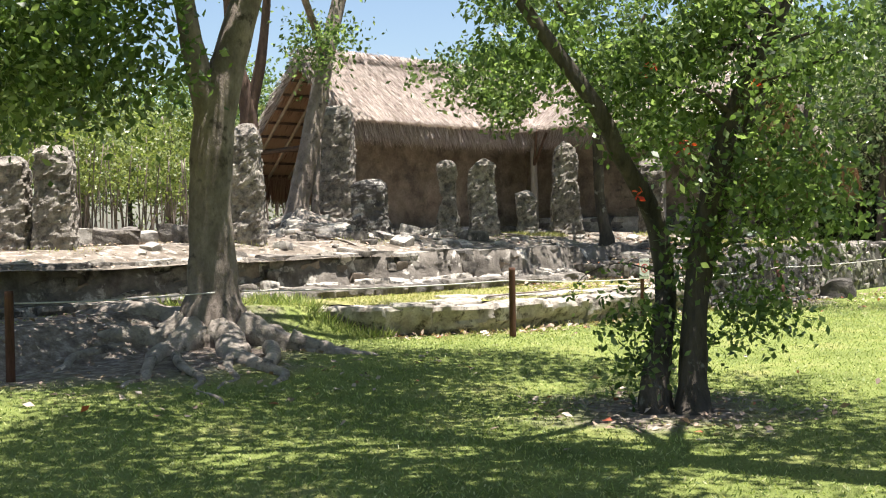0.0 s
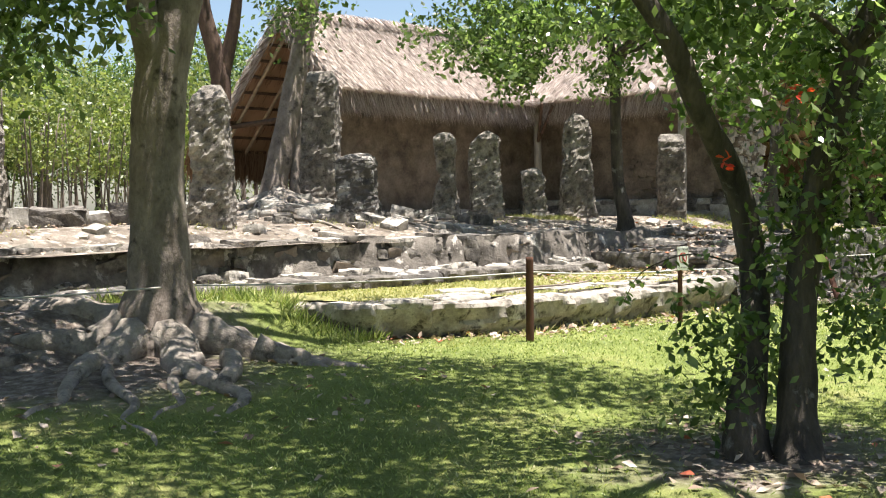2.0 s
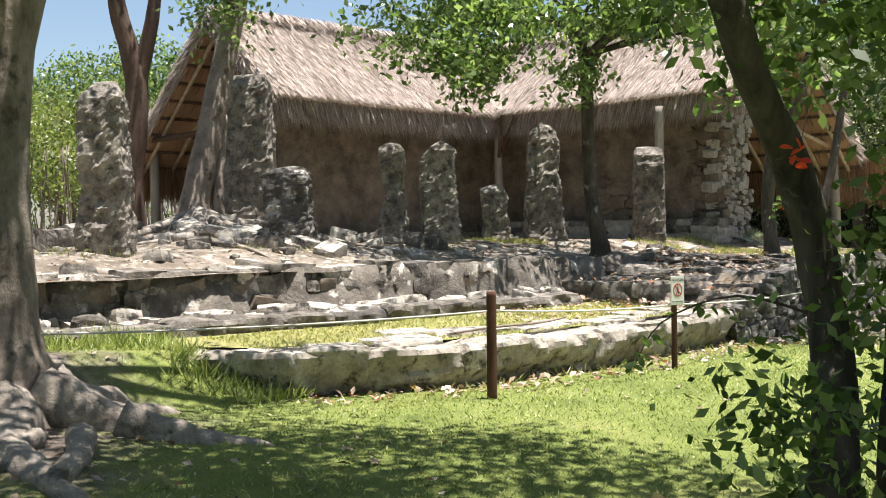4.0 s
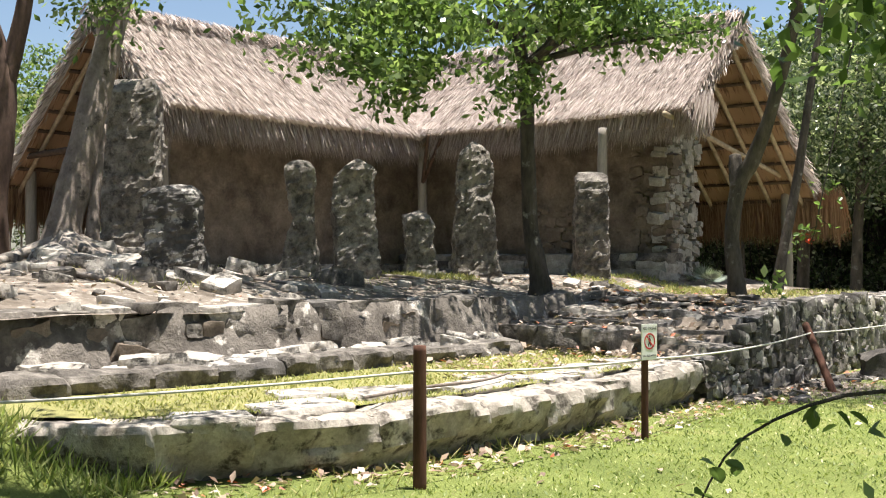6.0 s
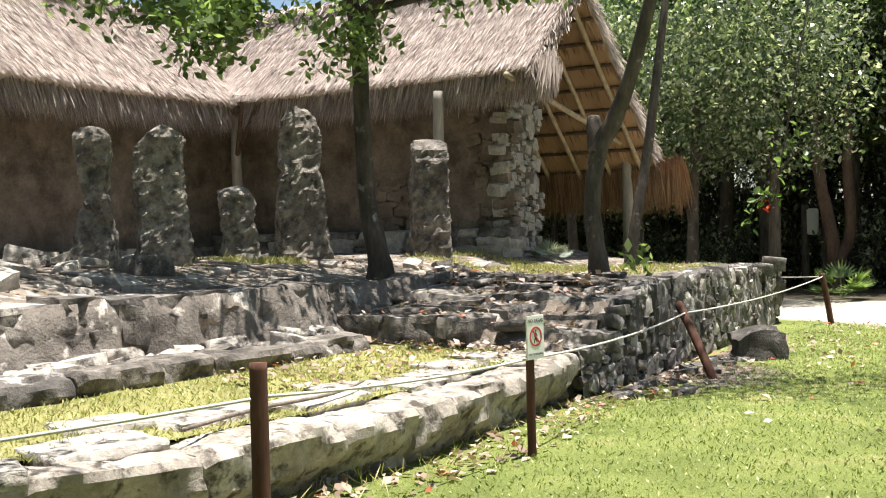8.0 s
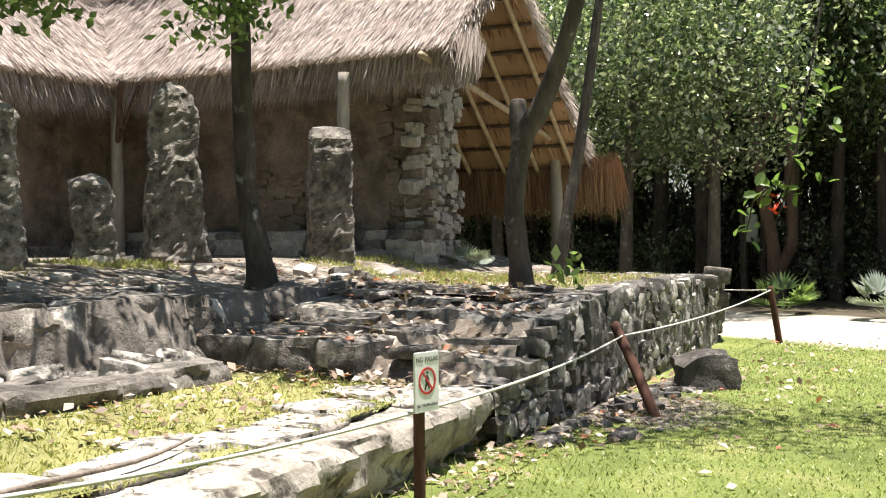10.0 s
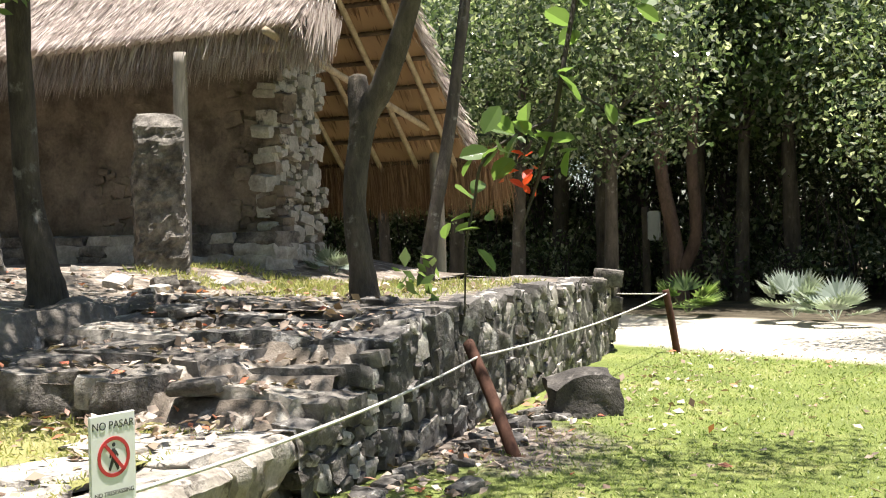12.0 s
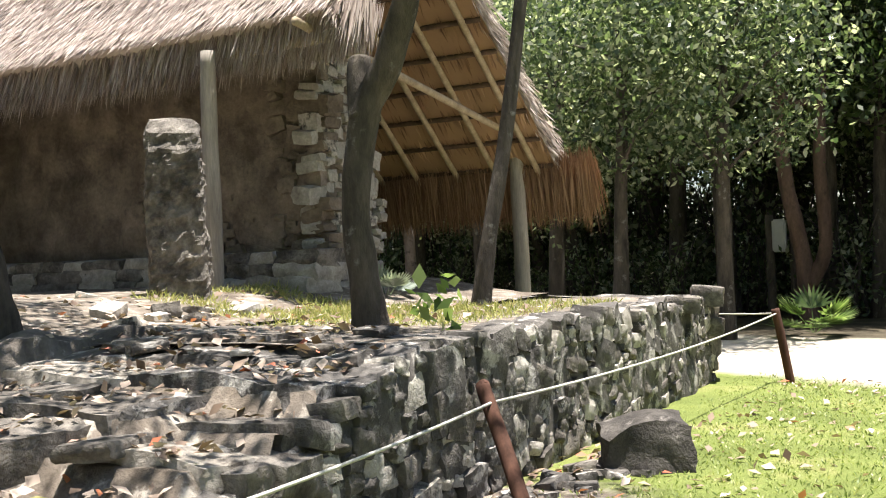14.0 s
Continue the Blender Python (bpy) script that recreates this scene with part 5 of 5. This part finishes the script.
# ---- forest ----
def forest_tree(name, label, seed, h, crown_r, mat, leaf_mat, clumps, per, leaf, trunk_r=0.14, low=0.3):
    t = thing(name, label, "tree")
    bend = rnd.uniform(-0.6, 0.6)
    part("trunk", tubes("trunk", [([(0, 0, -0.2), (bend * 0.3, 0.1, h * 0.3), (bend, 0.2, h * 0.65), (bend * 1.2, 0, h * 0.9)], [trunk_r * 1.4, trunk_r, trunk_r * 0.7, trunk_r * 0.3])], mat, 8, 4, 0.15), t)
    runs, tips = limbs([(bend * 0.5, 0.12, h * 0.4), (bend * 0.8, 0.18, h * 0.55), (bend, 0.2, h * 0.7)], 9, crown_r * 0.9, trunk_r * 0.35, 0.6)
    part("branch_spray", tubes("branch_spray", runs, mat, 5, 3, 0.1), t, kind="stuff")
    cl = list(blob((bend, 0.2, h * (0.5 + low / 2)), (crown_r, crown_r, h * (0.55 - low / 2)), clumps, 0.25)) + [tuple(p) for p in tips]
    part("crown", leaf_mesh("crown", foliage(np.array(cl), per, 0.36, leaf), leaf_mat), t, kind="stuff")
    return t


kinds = [forest_tree("forest_tree", "dense dark green broadleaf forest tree", 1, 8.0, 2.4, DARKBARK, FORESTLEAF, 170, 40, 0.17, low=0.42),
         forest_tree("forest_tree", "tall glossy-leaved forest tree", 2, 9.5, 2.6, DARKBARK, LEAF, 180, 40, 0.21, low=0.42),
         forest_tree("forest_tree", "bushy olive-green forest tree", 3, 6.5, 2.2, DARKBARK, FORESTLEAF, 150, 44, 0.13, low=0.35),
         forest_tree("forest_tree", "sunlit yellow-green forest tree", 4, 7.5, 2.2, BARK, YELLOWLEAF, 120, 36, 0.17, low=0.4)]
shrub = thing("shrub", "dark leafy forest undergrowth shrub", "shrub")
part("understorey", tubes("understorey", [([(rnd.uniform(-0.3, 0.3), rnd.uniform(-0.3, 0.3), -0.1), (rnd.uniform(-0.5, 0.5), rnd.uniform(-0.5, 0.5), 0.9), (rnd.uniform(-0.9, 0.9), rnd.uniform(-0.9, 0.9), 2.0)], [0.03, 0.022, 0.01]) for _ in range(8)], DARKBARK, 5, 3), shrub, kind="stuff")
part("leaves", leaf_mesh("leaves", foliage(blob((0, 0, 1.0), (1.1, 1.1, 0.9), 34, 0.1), 22, 0.2, 0.14), FORESTLEAF), shrub, kind="stuff")
saplings = thing("sapling_thicket", "thicket of thin grey stems below the forest", "thicket")
part("understorey", tubes("understorey", [([(x0, y0, -0.1), (x0 + rnd.uniform(-0.2, 0.2), y0, 1.6), (x0 + rnd.uniform(-0.4, 0.4), y0 + rnd.uniform(-0.3, 0.3), 4.0)], [0.035, 0.028, 0.015]) for x0, y0 in [(rnd.uniform(-1.6, 1.6), rnd.uniform(-0.8, 0.8)) for _ in range(16)]], BARK, 5, 3), saplings, kind="stuff")
part("leaves", leaf_mesh("leaves", foliage(blob((0, 0, 3.6), (1.8, 1.0, 1.2), 50, 0.1), 36, 0.3, 0.15), YELLOWLEAF), saplings, kind="stuff")
proto = kinds + [shrub, saplings]


def plant(k, x, y, s=1.0, name=None):
    m = Matrix.LocRotScale((x, y, lawn_z(x, y)), Euler((0, 0, rnd.uniform(0, 6.28))), (s, s, s * rnd.uniform(0.9, 1.15)))
    ob = copy_thing(proto[k], m)
    ob.scale = (s, s, s)
    ob["group"] = "forest round the clearing"
    return ob


# behind the sand path, seen past the platform
for k in range(28):
    u = k / 27
    x, y = -27 + 36 * u, 37.6 - 6.5 * u
    for j in range(4):
        plant(rnd.choice([0, 1, 2, 0, 1, 3 if u > 0.55 else 2]), x + rnd.uniform(-0.9, 0.9), y + j * 2.6 + rnd.uniform(-0.9, 0.9), rnd.uniform(0.75, 1.2))
    if k % 2:
        plant(4, x + rnd.uniform(-0.7, 0.7), y + 2.0, rnd.uniform(1.2, 1.6))
    plant(4, x + rnd.uniform(-0.7, 0.7), y - 0.6 + rnd.uniform(-0.8, 0.8), rnd.uniform(0.5, 1.0))
    plant(4, x + rnd.uniform(-0.7, 0.7), y + 4.5, rnd.uniform(1.2, 1.7))
    plant(4, x + rnd.uniform(-0.7, 0.7), y + 1.1, rnd.uniform(1.0, 1.4))
    plant(4, x + rnd.uniform(-0.7, 0.7), y + 7.0, rnd.uniform(1.4, 1.9))
# behind the building and to its left
for k in range(22):
    u = k / 21
    x, y = -29 + 3 * math.sin(u * 5), -14 + 46 * u
    for j in range(2):
        plant(rnd.choice([0, 1, 2, 3]), x - j * 3.5 + rnd.uniform(-0.8, 0.8), y + rnd.uniform(-0.8, 0.8), rnd.uniform(0.85, 1.2) if y < 7 else rnd.uniform(0.6, 0.82))
    plant(4 if k % 2 else 5, x + 2.2, y, rnd.uniform(0.9, 1.2))
    if u < 0.62:
        plant(5, x + 4.0, y + 0.8, rnd.uniform(0.8, 1.0))
for k in range(9):
    plant(rnd.choice([0, 1, 2, 3]), -25 + 1.7 * k, 29.5 + rnd.uniform(-0.8, 1.5), rnd.uniform(0.75, 1.0))
# closing the clearing behind the walk
for k in range(16):
    a = -2.2 + 2.6 * k / 15
    plant(rnd.choice([0, 1, 2]), -4 + 30 * math.cos(a), 8 + 30 * math.sin(a), 1.3)
for p in proto:
    p.location = (rnd.uniform(14, 24), rnd.uniform(30, 36), 0)

# the red-barked tree and the yellow shrub past the path
tree("red-barked forked tree with a crossing limb past the path", (-10.9, 32.4, 0.0),
     [([(-10.9, 32.4, -0.2), (-11.0, 32.4, 1.2), (-11.25, 32.4, 2.6), (-11.35, 32.4, 4.2), (-11.2, 32.4, 6.5)], [0.2, 0.15, 0.13, 0.12, 0.06]), ([(-10.9, 32.4, 0.7), (-10.6, 32.4, 1.4), (-10.65, 32.4, 3.0), (-10.5, 32.4, 5.0)], [0.14, 0.12, 0.11, 0.07]), ([(-11.4, 32.3, 4.3), (-11.0, 32.3, 3.9), (-10.6, 32.3, 4.05)], [0.1, 0.08, 0.06])],
     REDBARK, [], list(blob((-10.8, 32.6, 6.4), (2.2, 2.0, 1.4), 110)), 44, 0.3, 0.15, FORESTLEAF)
plant(2, -5.6, 26.0, 0.8)
plant(2, -4.6, 27.5, 0.9)

board = thing("notice_post", "two dark posts with a small grey box past the path", "post", (-11.9, 33.6, 0.0))
part("post", tubes("post", [([(0, 0, -0.1), (0.01, 0, 1.0), (0, 0, 2.0)], [0.09, 0.085, 0.08])], DARKBARK, 9, 3), board)
part("post", tubes("post", [([(0.42, 0.05, -0.1), (0.42, 0.05, 0.9), (0.42, 0.05, 1.75)], [0.07, 0.07, 0.06])], DARKBARK, 9, 3), board)
part("box", plate("box", 0.26, 0.62, 0.14, BOXGREY), board, "small grey metal box", (0.2, -0.05, 1.6))


def fan_palm(label, at, n, r, seed, grey=False):
    p = thing("fan_palm", label, "palm", at, group="fan palms")
    v = []
    for k in range(n):
        a = 2 * math.pi * k / n + rnd.uniform(-0.3, 0.3)
        el = rnd.uniform(0.2, 1.3)
        tip = np.array([math.cos(a) * math.cos(el), math.sin(a) * math.cos(el), math.sin(el)])
        hub = tip * r * 0.55
        m = 13
        side = np.cross(tip, [0, 0, 1.0])
        side /= np.linalg.norm(side)
        an = np.linspace(-1.25, 1.25, m)
        ax = np.outer(np.cos(an), tip) + np.outer(np.sin(an), side)
        nor = np.tile(np.cross(side, tip), (m, 1))
        v.append(blades(np.tile(hub, (m, 1)), nor, unit(ax), np.full(m, r * 0.55), np.full(m, r * 0.085), 0.2))
        v.append(blades(np.zeros((1, 3)), nor[:1], tip[None], np.array([r * 0.6]), np.array([0.02])))
    part("fronds", leaf_mesh("fronds", np.concatenate(v), LEAF if not grey else PALMGREY), p)
    return p


PALMGREY = leafy("grey_palm_leaf", [(0.0, (0.16, 0.20, 0.15)), (1.0, (0.42, 0.47, 0.42))], 0.2, 0.35)
fan_palm("bright green fan palm beside the sand path", (-10.2, 29.6, 0.05), 12, 0.75, 1)
fan_palm("silvery fan palm at the forest edge", (-8.3, 28.6, 0.05), 12, 0.8, 2, True)
fan_palm("silvery fan palm at the forest edge", (-7.6, 27.9, 0.05), 12, 0.7, 5, True)
fan_palm("small pale fan palm beside the corner of the ruin", (-12.9, 21.9, 0.98), 9, 0.42, 3, True)
bush = thing("seedling", "broad-leaved seedling at the foot of the platform tree", "plant", (-10.0, 18.0, 0.95))
part("leaves", leaf_mesh("leaves", foliage(np.array([(0, 0, 0.2), (0.1, 0.05, 0.3), (0.15, 0, 0.12)]), 9, 0.07, 0.14), LEAF), bush)

# ---- grass and fallen leaves ----
def tufts(name, label, pts, h, w, mat, lean=0.5):
    n = len(pts)
    ax = unit(nrg.normal(size=(n, 3)) * (lean, lean, 0.1) + (0, 0, 1))
    nor = unit(np.cross(ax, nrg.normal(size=(n, 3))))
    L = h * nrg.uniform(0.5, 1.3, n)
    me = leaf_mesh(name, blades(pts, nor, ax, L, np.full(n, w) * nrg.uniform(0.6, 1.3, n), 0.1), mat)
    return tagged(new(name, me), label, "grass", kind="stuff")


def scatter(n, x0, x1, y0, y1, fn, keep=None):
    x, y = nrg.uniform(x0, x1, n), nrg.uniform(y0, y1, n)
    if keep is not None:
        k = keep(x, y)
        x, y = x[k], y[k]
    return np.array([(a, b, fn(a, b)) for a, b in zip(x, y)])


def lawn_keep(x, y):
    kx = np.interp(y, [0, 6.9, 7.6, 8.7, 10.2, 12, 15.1, 17.2, 23.9], [-13, -11.6, -10.8, -9.75, -9.1, -8.95, -9.2, -9.3, -9.9])
    bare = np.hypot(x + 9.6, y - 5.2) < nrg.uniform(1.4, 3.1, len(x))
    bare2 = np.hypot(x + 4.0, y - 7.1) < nrg.uniform(0.4, 1.5, len(x))
    wall = (x < kx + nrg.uniform(0.1, 0.9, len(x)) * np.where(y > 15, 1.0, 0.5))
    path = 0.46 * x + 0.89 * y > 16.9 + nrg.uniform(0, 0.6, len(x))
    return (x > kx + 0.05) & ~bare & ~bare2 & ~wall & ~path


tufts("lawn_grass", "short mown green grass of the lawn", scatter(190000, -13, 1.5, 1.0, 24.5, lawn_z, lawn_keep), 0.036, 0.011, GRASS, 0.9)
tufts("strip_grass", "dry yellow-green grass on the strip", scatter(11000, -11.0, -8.9, 8.6, 15.0, strip_z, lambda x, y: (x < np.interp(y, [8.6, 10.2, 12, 15.1], [-10.0, -9.5, -9.35, -9.6]))), 0.045, 0.011, DRYGRASS, 0.9)
tufts("long_grass", "long green grass at the left end of the ledge", scatter(9000, -12.3, -9.7, 6.0, 8.9, lambda x, y: lawn_z(x, y) - 0.02, lambda x, y: (np.hypot(x + 9.8, y - 6.1) > 1.3) & (x + (y - 8.0) * -0.9 < -9.9) & (np.sin(x * 5) + np.sin(y * 4.1) > -0.3)), 0.2, 0.013, GRASS, 0.6)
tufts("kerb_grass", "wisps of grass at the foot of the kerb", scatter(700, -9.3, -8.6, 8.8, 15.2, lawn_z), 0.13, 0.007, DRYGRASS, 0.9)
tufts("terrace_grass", "patches of sunlit grass on the terrace", np.concatenate([scatter(5000, -13.6, -11.0, 18.9, 21.0, terrace_z, lambda x, y: np.sin(x * 4) + np.sin(y * 5.3) > -0.6), scatter(2500, -14.6, -13.6, 15.6, 16.8, terrace_z), scatter(4500, -15.5, -12.3, 4, 16, terrace_z, lambda x, y: np.sin(x * 3.1) + np.sin(y * 2.3) > 1.0), scatter(2500, -11.8, -10.0, 18.2, 21.5, lambda x, y: 0.96)]), 0.085, 0.011, DRYGRASS, 0.8)


def litter(name, label, pts, size):
    n = len(pts)
    nor = unit(nrg.normal(size=(n, 3)) * 0.35 + (0, 0, 1))
    ax = unit(np.cross(nor, nrg.normal(size=(n, 3))))
    L = size * nrg.uniform(0.5, 1.3, n)
    return tagged(new(name, leaf_mesh(name, blades(pts + np.array([0, 0, 0.02]), nor, ax, L, L * nrg.uniform(0.45, 0.75, n), -0.15), DEADLEAF)), label, "leaves", kind="stuff")


litter("step_leaves", "brown and red dead leaves on the steps", np.concatenate([scatter(750, -11.8, -9.5, 14.5, 17.6, step_top), scatter(350, -13.4, -10.0, 16.8, 20.5, lambda x, y: (terrace_z(x, y) if x < -11.9 else 0.97) + 0.01)]), 0.085)
litter("lawn_leaves", "pale dead leaves lying on the lawn", np.concatenate([scatter(1000, -9.2, -6.0, 15.5, 24.0, lawn_z, lambda x, y: nrg.uniform(size=len(x)) < np.exp(-(x + 9.2) / 1.6)), scatter(60, -9, -3, 4, 15, lawn_z), scatter(1500, -9.8, -8.3, 8.6, 15.2, lawn_z, lambda x, y: np.abs(x - np.interp(y, [8.05, 8.7, 10.2, 12, 13.6, 15.1], [-10.2, -9.6, -9.0, -8.85, -8.95, -9.15])) < nrg.uniform(0.05, 0.5, len(x))), scatter(260, -9.6, -8.6, 15.0, 19.5, lawn_z), scatter(300, -11.5, -6.5, 3.0, 7.5, lawn_z), scatter(520, -5.4, -2.8, 6.0, 8.6, lawn_z, lambda x, y: np.hypot(x + 4.0, y - 7.1) < nrg.uniform(0.3, 1.6, len(x)))]), 0.085)
litter("strip_leaves", "reddish dead leaves on the grass strip", scatter(260, -11.0, -9.6, 12.0, 15.0, lambda x, y: strip_z(x, y) + 0.02), 0.08)
litter("terrace_leaves", "brown dead leaves and twigs on the terrace", scatter(1100, -15.8, -12.0, 4.0, 19.0, terrace_z), 0.065)

# ---- stones of the walls ----
def face_stones(parent, kinds, p0, p1, z0, z1, out, size, proud=0.05, limit=300, keep=None):
    """Irregular rubble on a wall's face: stones of mixed size and tilt, deep or proud."""
    a, b = Vector((*p0, 0)), Vector((*p1, 0))
    L = (b - a).length
    yaw = math.atan2(b.y - a.y, b.x - a.x)
    spots, tries = [], 0
    while len(spots) < limit and tries < limit * 30:
        tries += 1
        u, z, w = rnd.uniform(0, L), rnd.uniform(z0, z1), size * rnd.choice([0.55, 0.7, 0.9, 1.1, 1.4])
        if all(((u - q[0]) / (w + q[2])) ** 2 + ((z - q[1]) / (0.62 * (w + q[2]))) ** 2 > 0.17 for q in spots):
            p = a.lerp(b, u / L)
            if keep is None or keep(p.x, p.y, z + w * 0.3):
                spots.append((u, z, w))
                h = w * rnd.uniform(0.5, 0.8)
                q = p + Vector((*out, 0)) * (proud * rnd.uniform(-0.4, 1.0) - 0.1) - Vector(parent.location)
                part("stone", rnd.choice(kinds), parent, "", (q.x, q.y, max(z - h / 2, z0 - 0.05) - parent.location.z), (rnd.uniform(-0.15, 0.15), rnd.uniform(-0.3, 0.3), yaw + rnd.uniform(-0.15, 0.15)), (w, 0.26, h))


for (p, q, n) in (((-9.3, 15.2), (-9.34, 17.2), 80), ((-9.34, 17.2), (-9.62, 20.5), 110), ((-9.62, 20.5), (-9.94, 23.85), 100)):
    face_stones(plat_wall, MOTTLED + DARK + PALE[:4], p, q, 0.0, 0.95, (1, 0.08), 0.26, 0.015, n, lambda x, y, z: z < plat_top(x, y) + 0.06)
for x, y, z, s in [(-9.92, 23.6, 0.82, 0.34), (-9.95, 23.75, 0.5, 0.3), (-9.8, 22.6, 0.8, 0.26)]:
    part("stone", MOTTLED[0], plat_wall, "", (x, y, z), (0, 0.1, 0.3), (s, s * 1.2, s * 0.6))
face_stones(wall_right, GREY + GREY + PALE[:2], (-13.42, 21.45), (-13.42, 22.6), 1.05, 3.8, (1, 0), 0.2, 0.07, 130)
face_stones(wall_right, RENDERED, (-14.0, 21.5), (-13.35, 21.5), 1.05, 3.6, (0, -1), 0.24, 0.05, 60)
face_stones(wall_right, RENDERED, (-16.8, 21.5), (-14.0, 21.5), 1.05, 2.4, (0, -1), 0.26, 0.0, 80, lambda x, y, z: grain((x, 0, z), 1.3, 3) > 0.25 * (z - 1.6))
front_wall = bpy.data.objects["terrace_wall_front"]
for (p, q, n) in (((-12.4, 3.2), (-12.1, 9.0), 70), ((-12.1, 9.0), (-11.9, 12.0), 50), ((-11.9, 12.0), (-11.88, 15.0), 50)):
    face_stones(front_wall, MOTTLED + RENDERED + TREAD[:4], p, q, 0.45, 0.86, (1, 0.05), 0.34, -0.03, n)
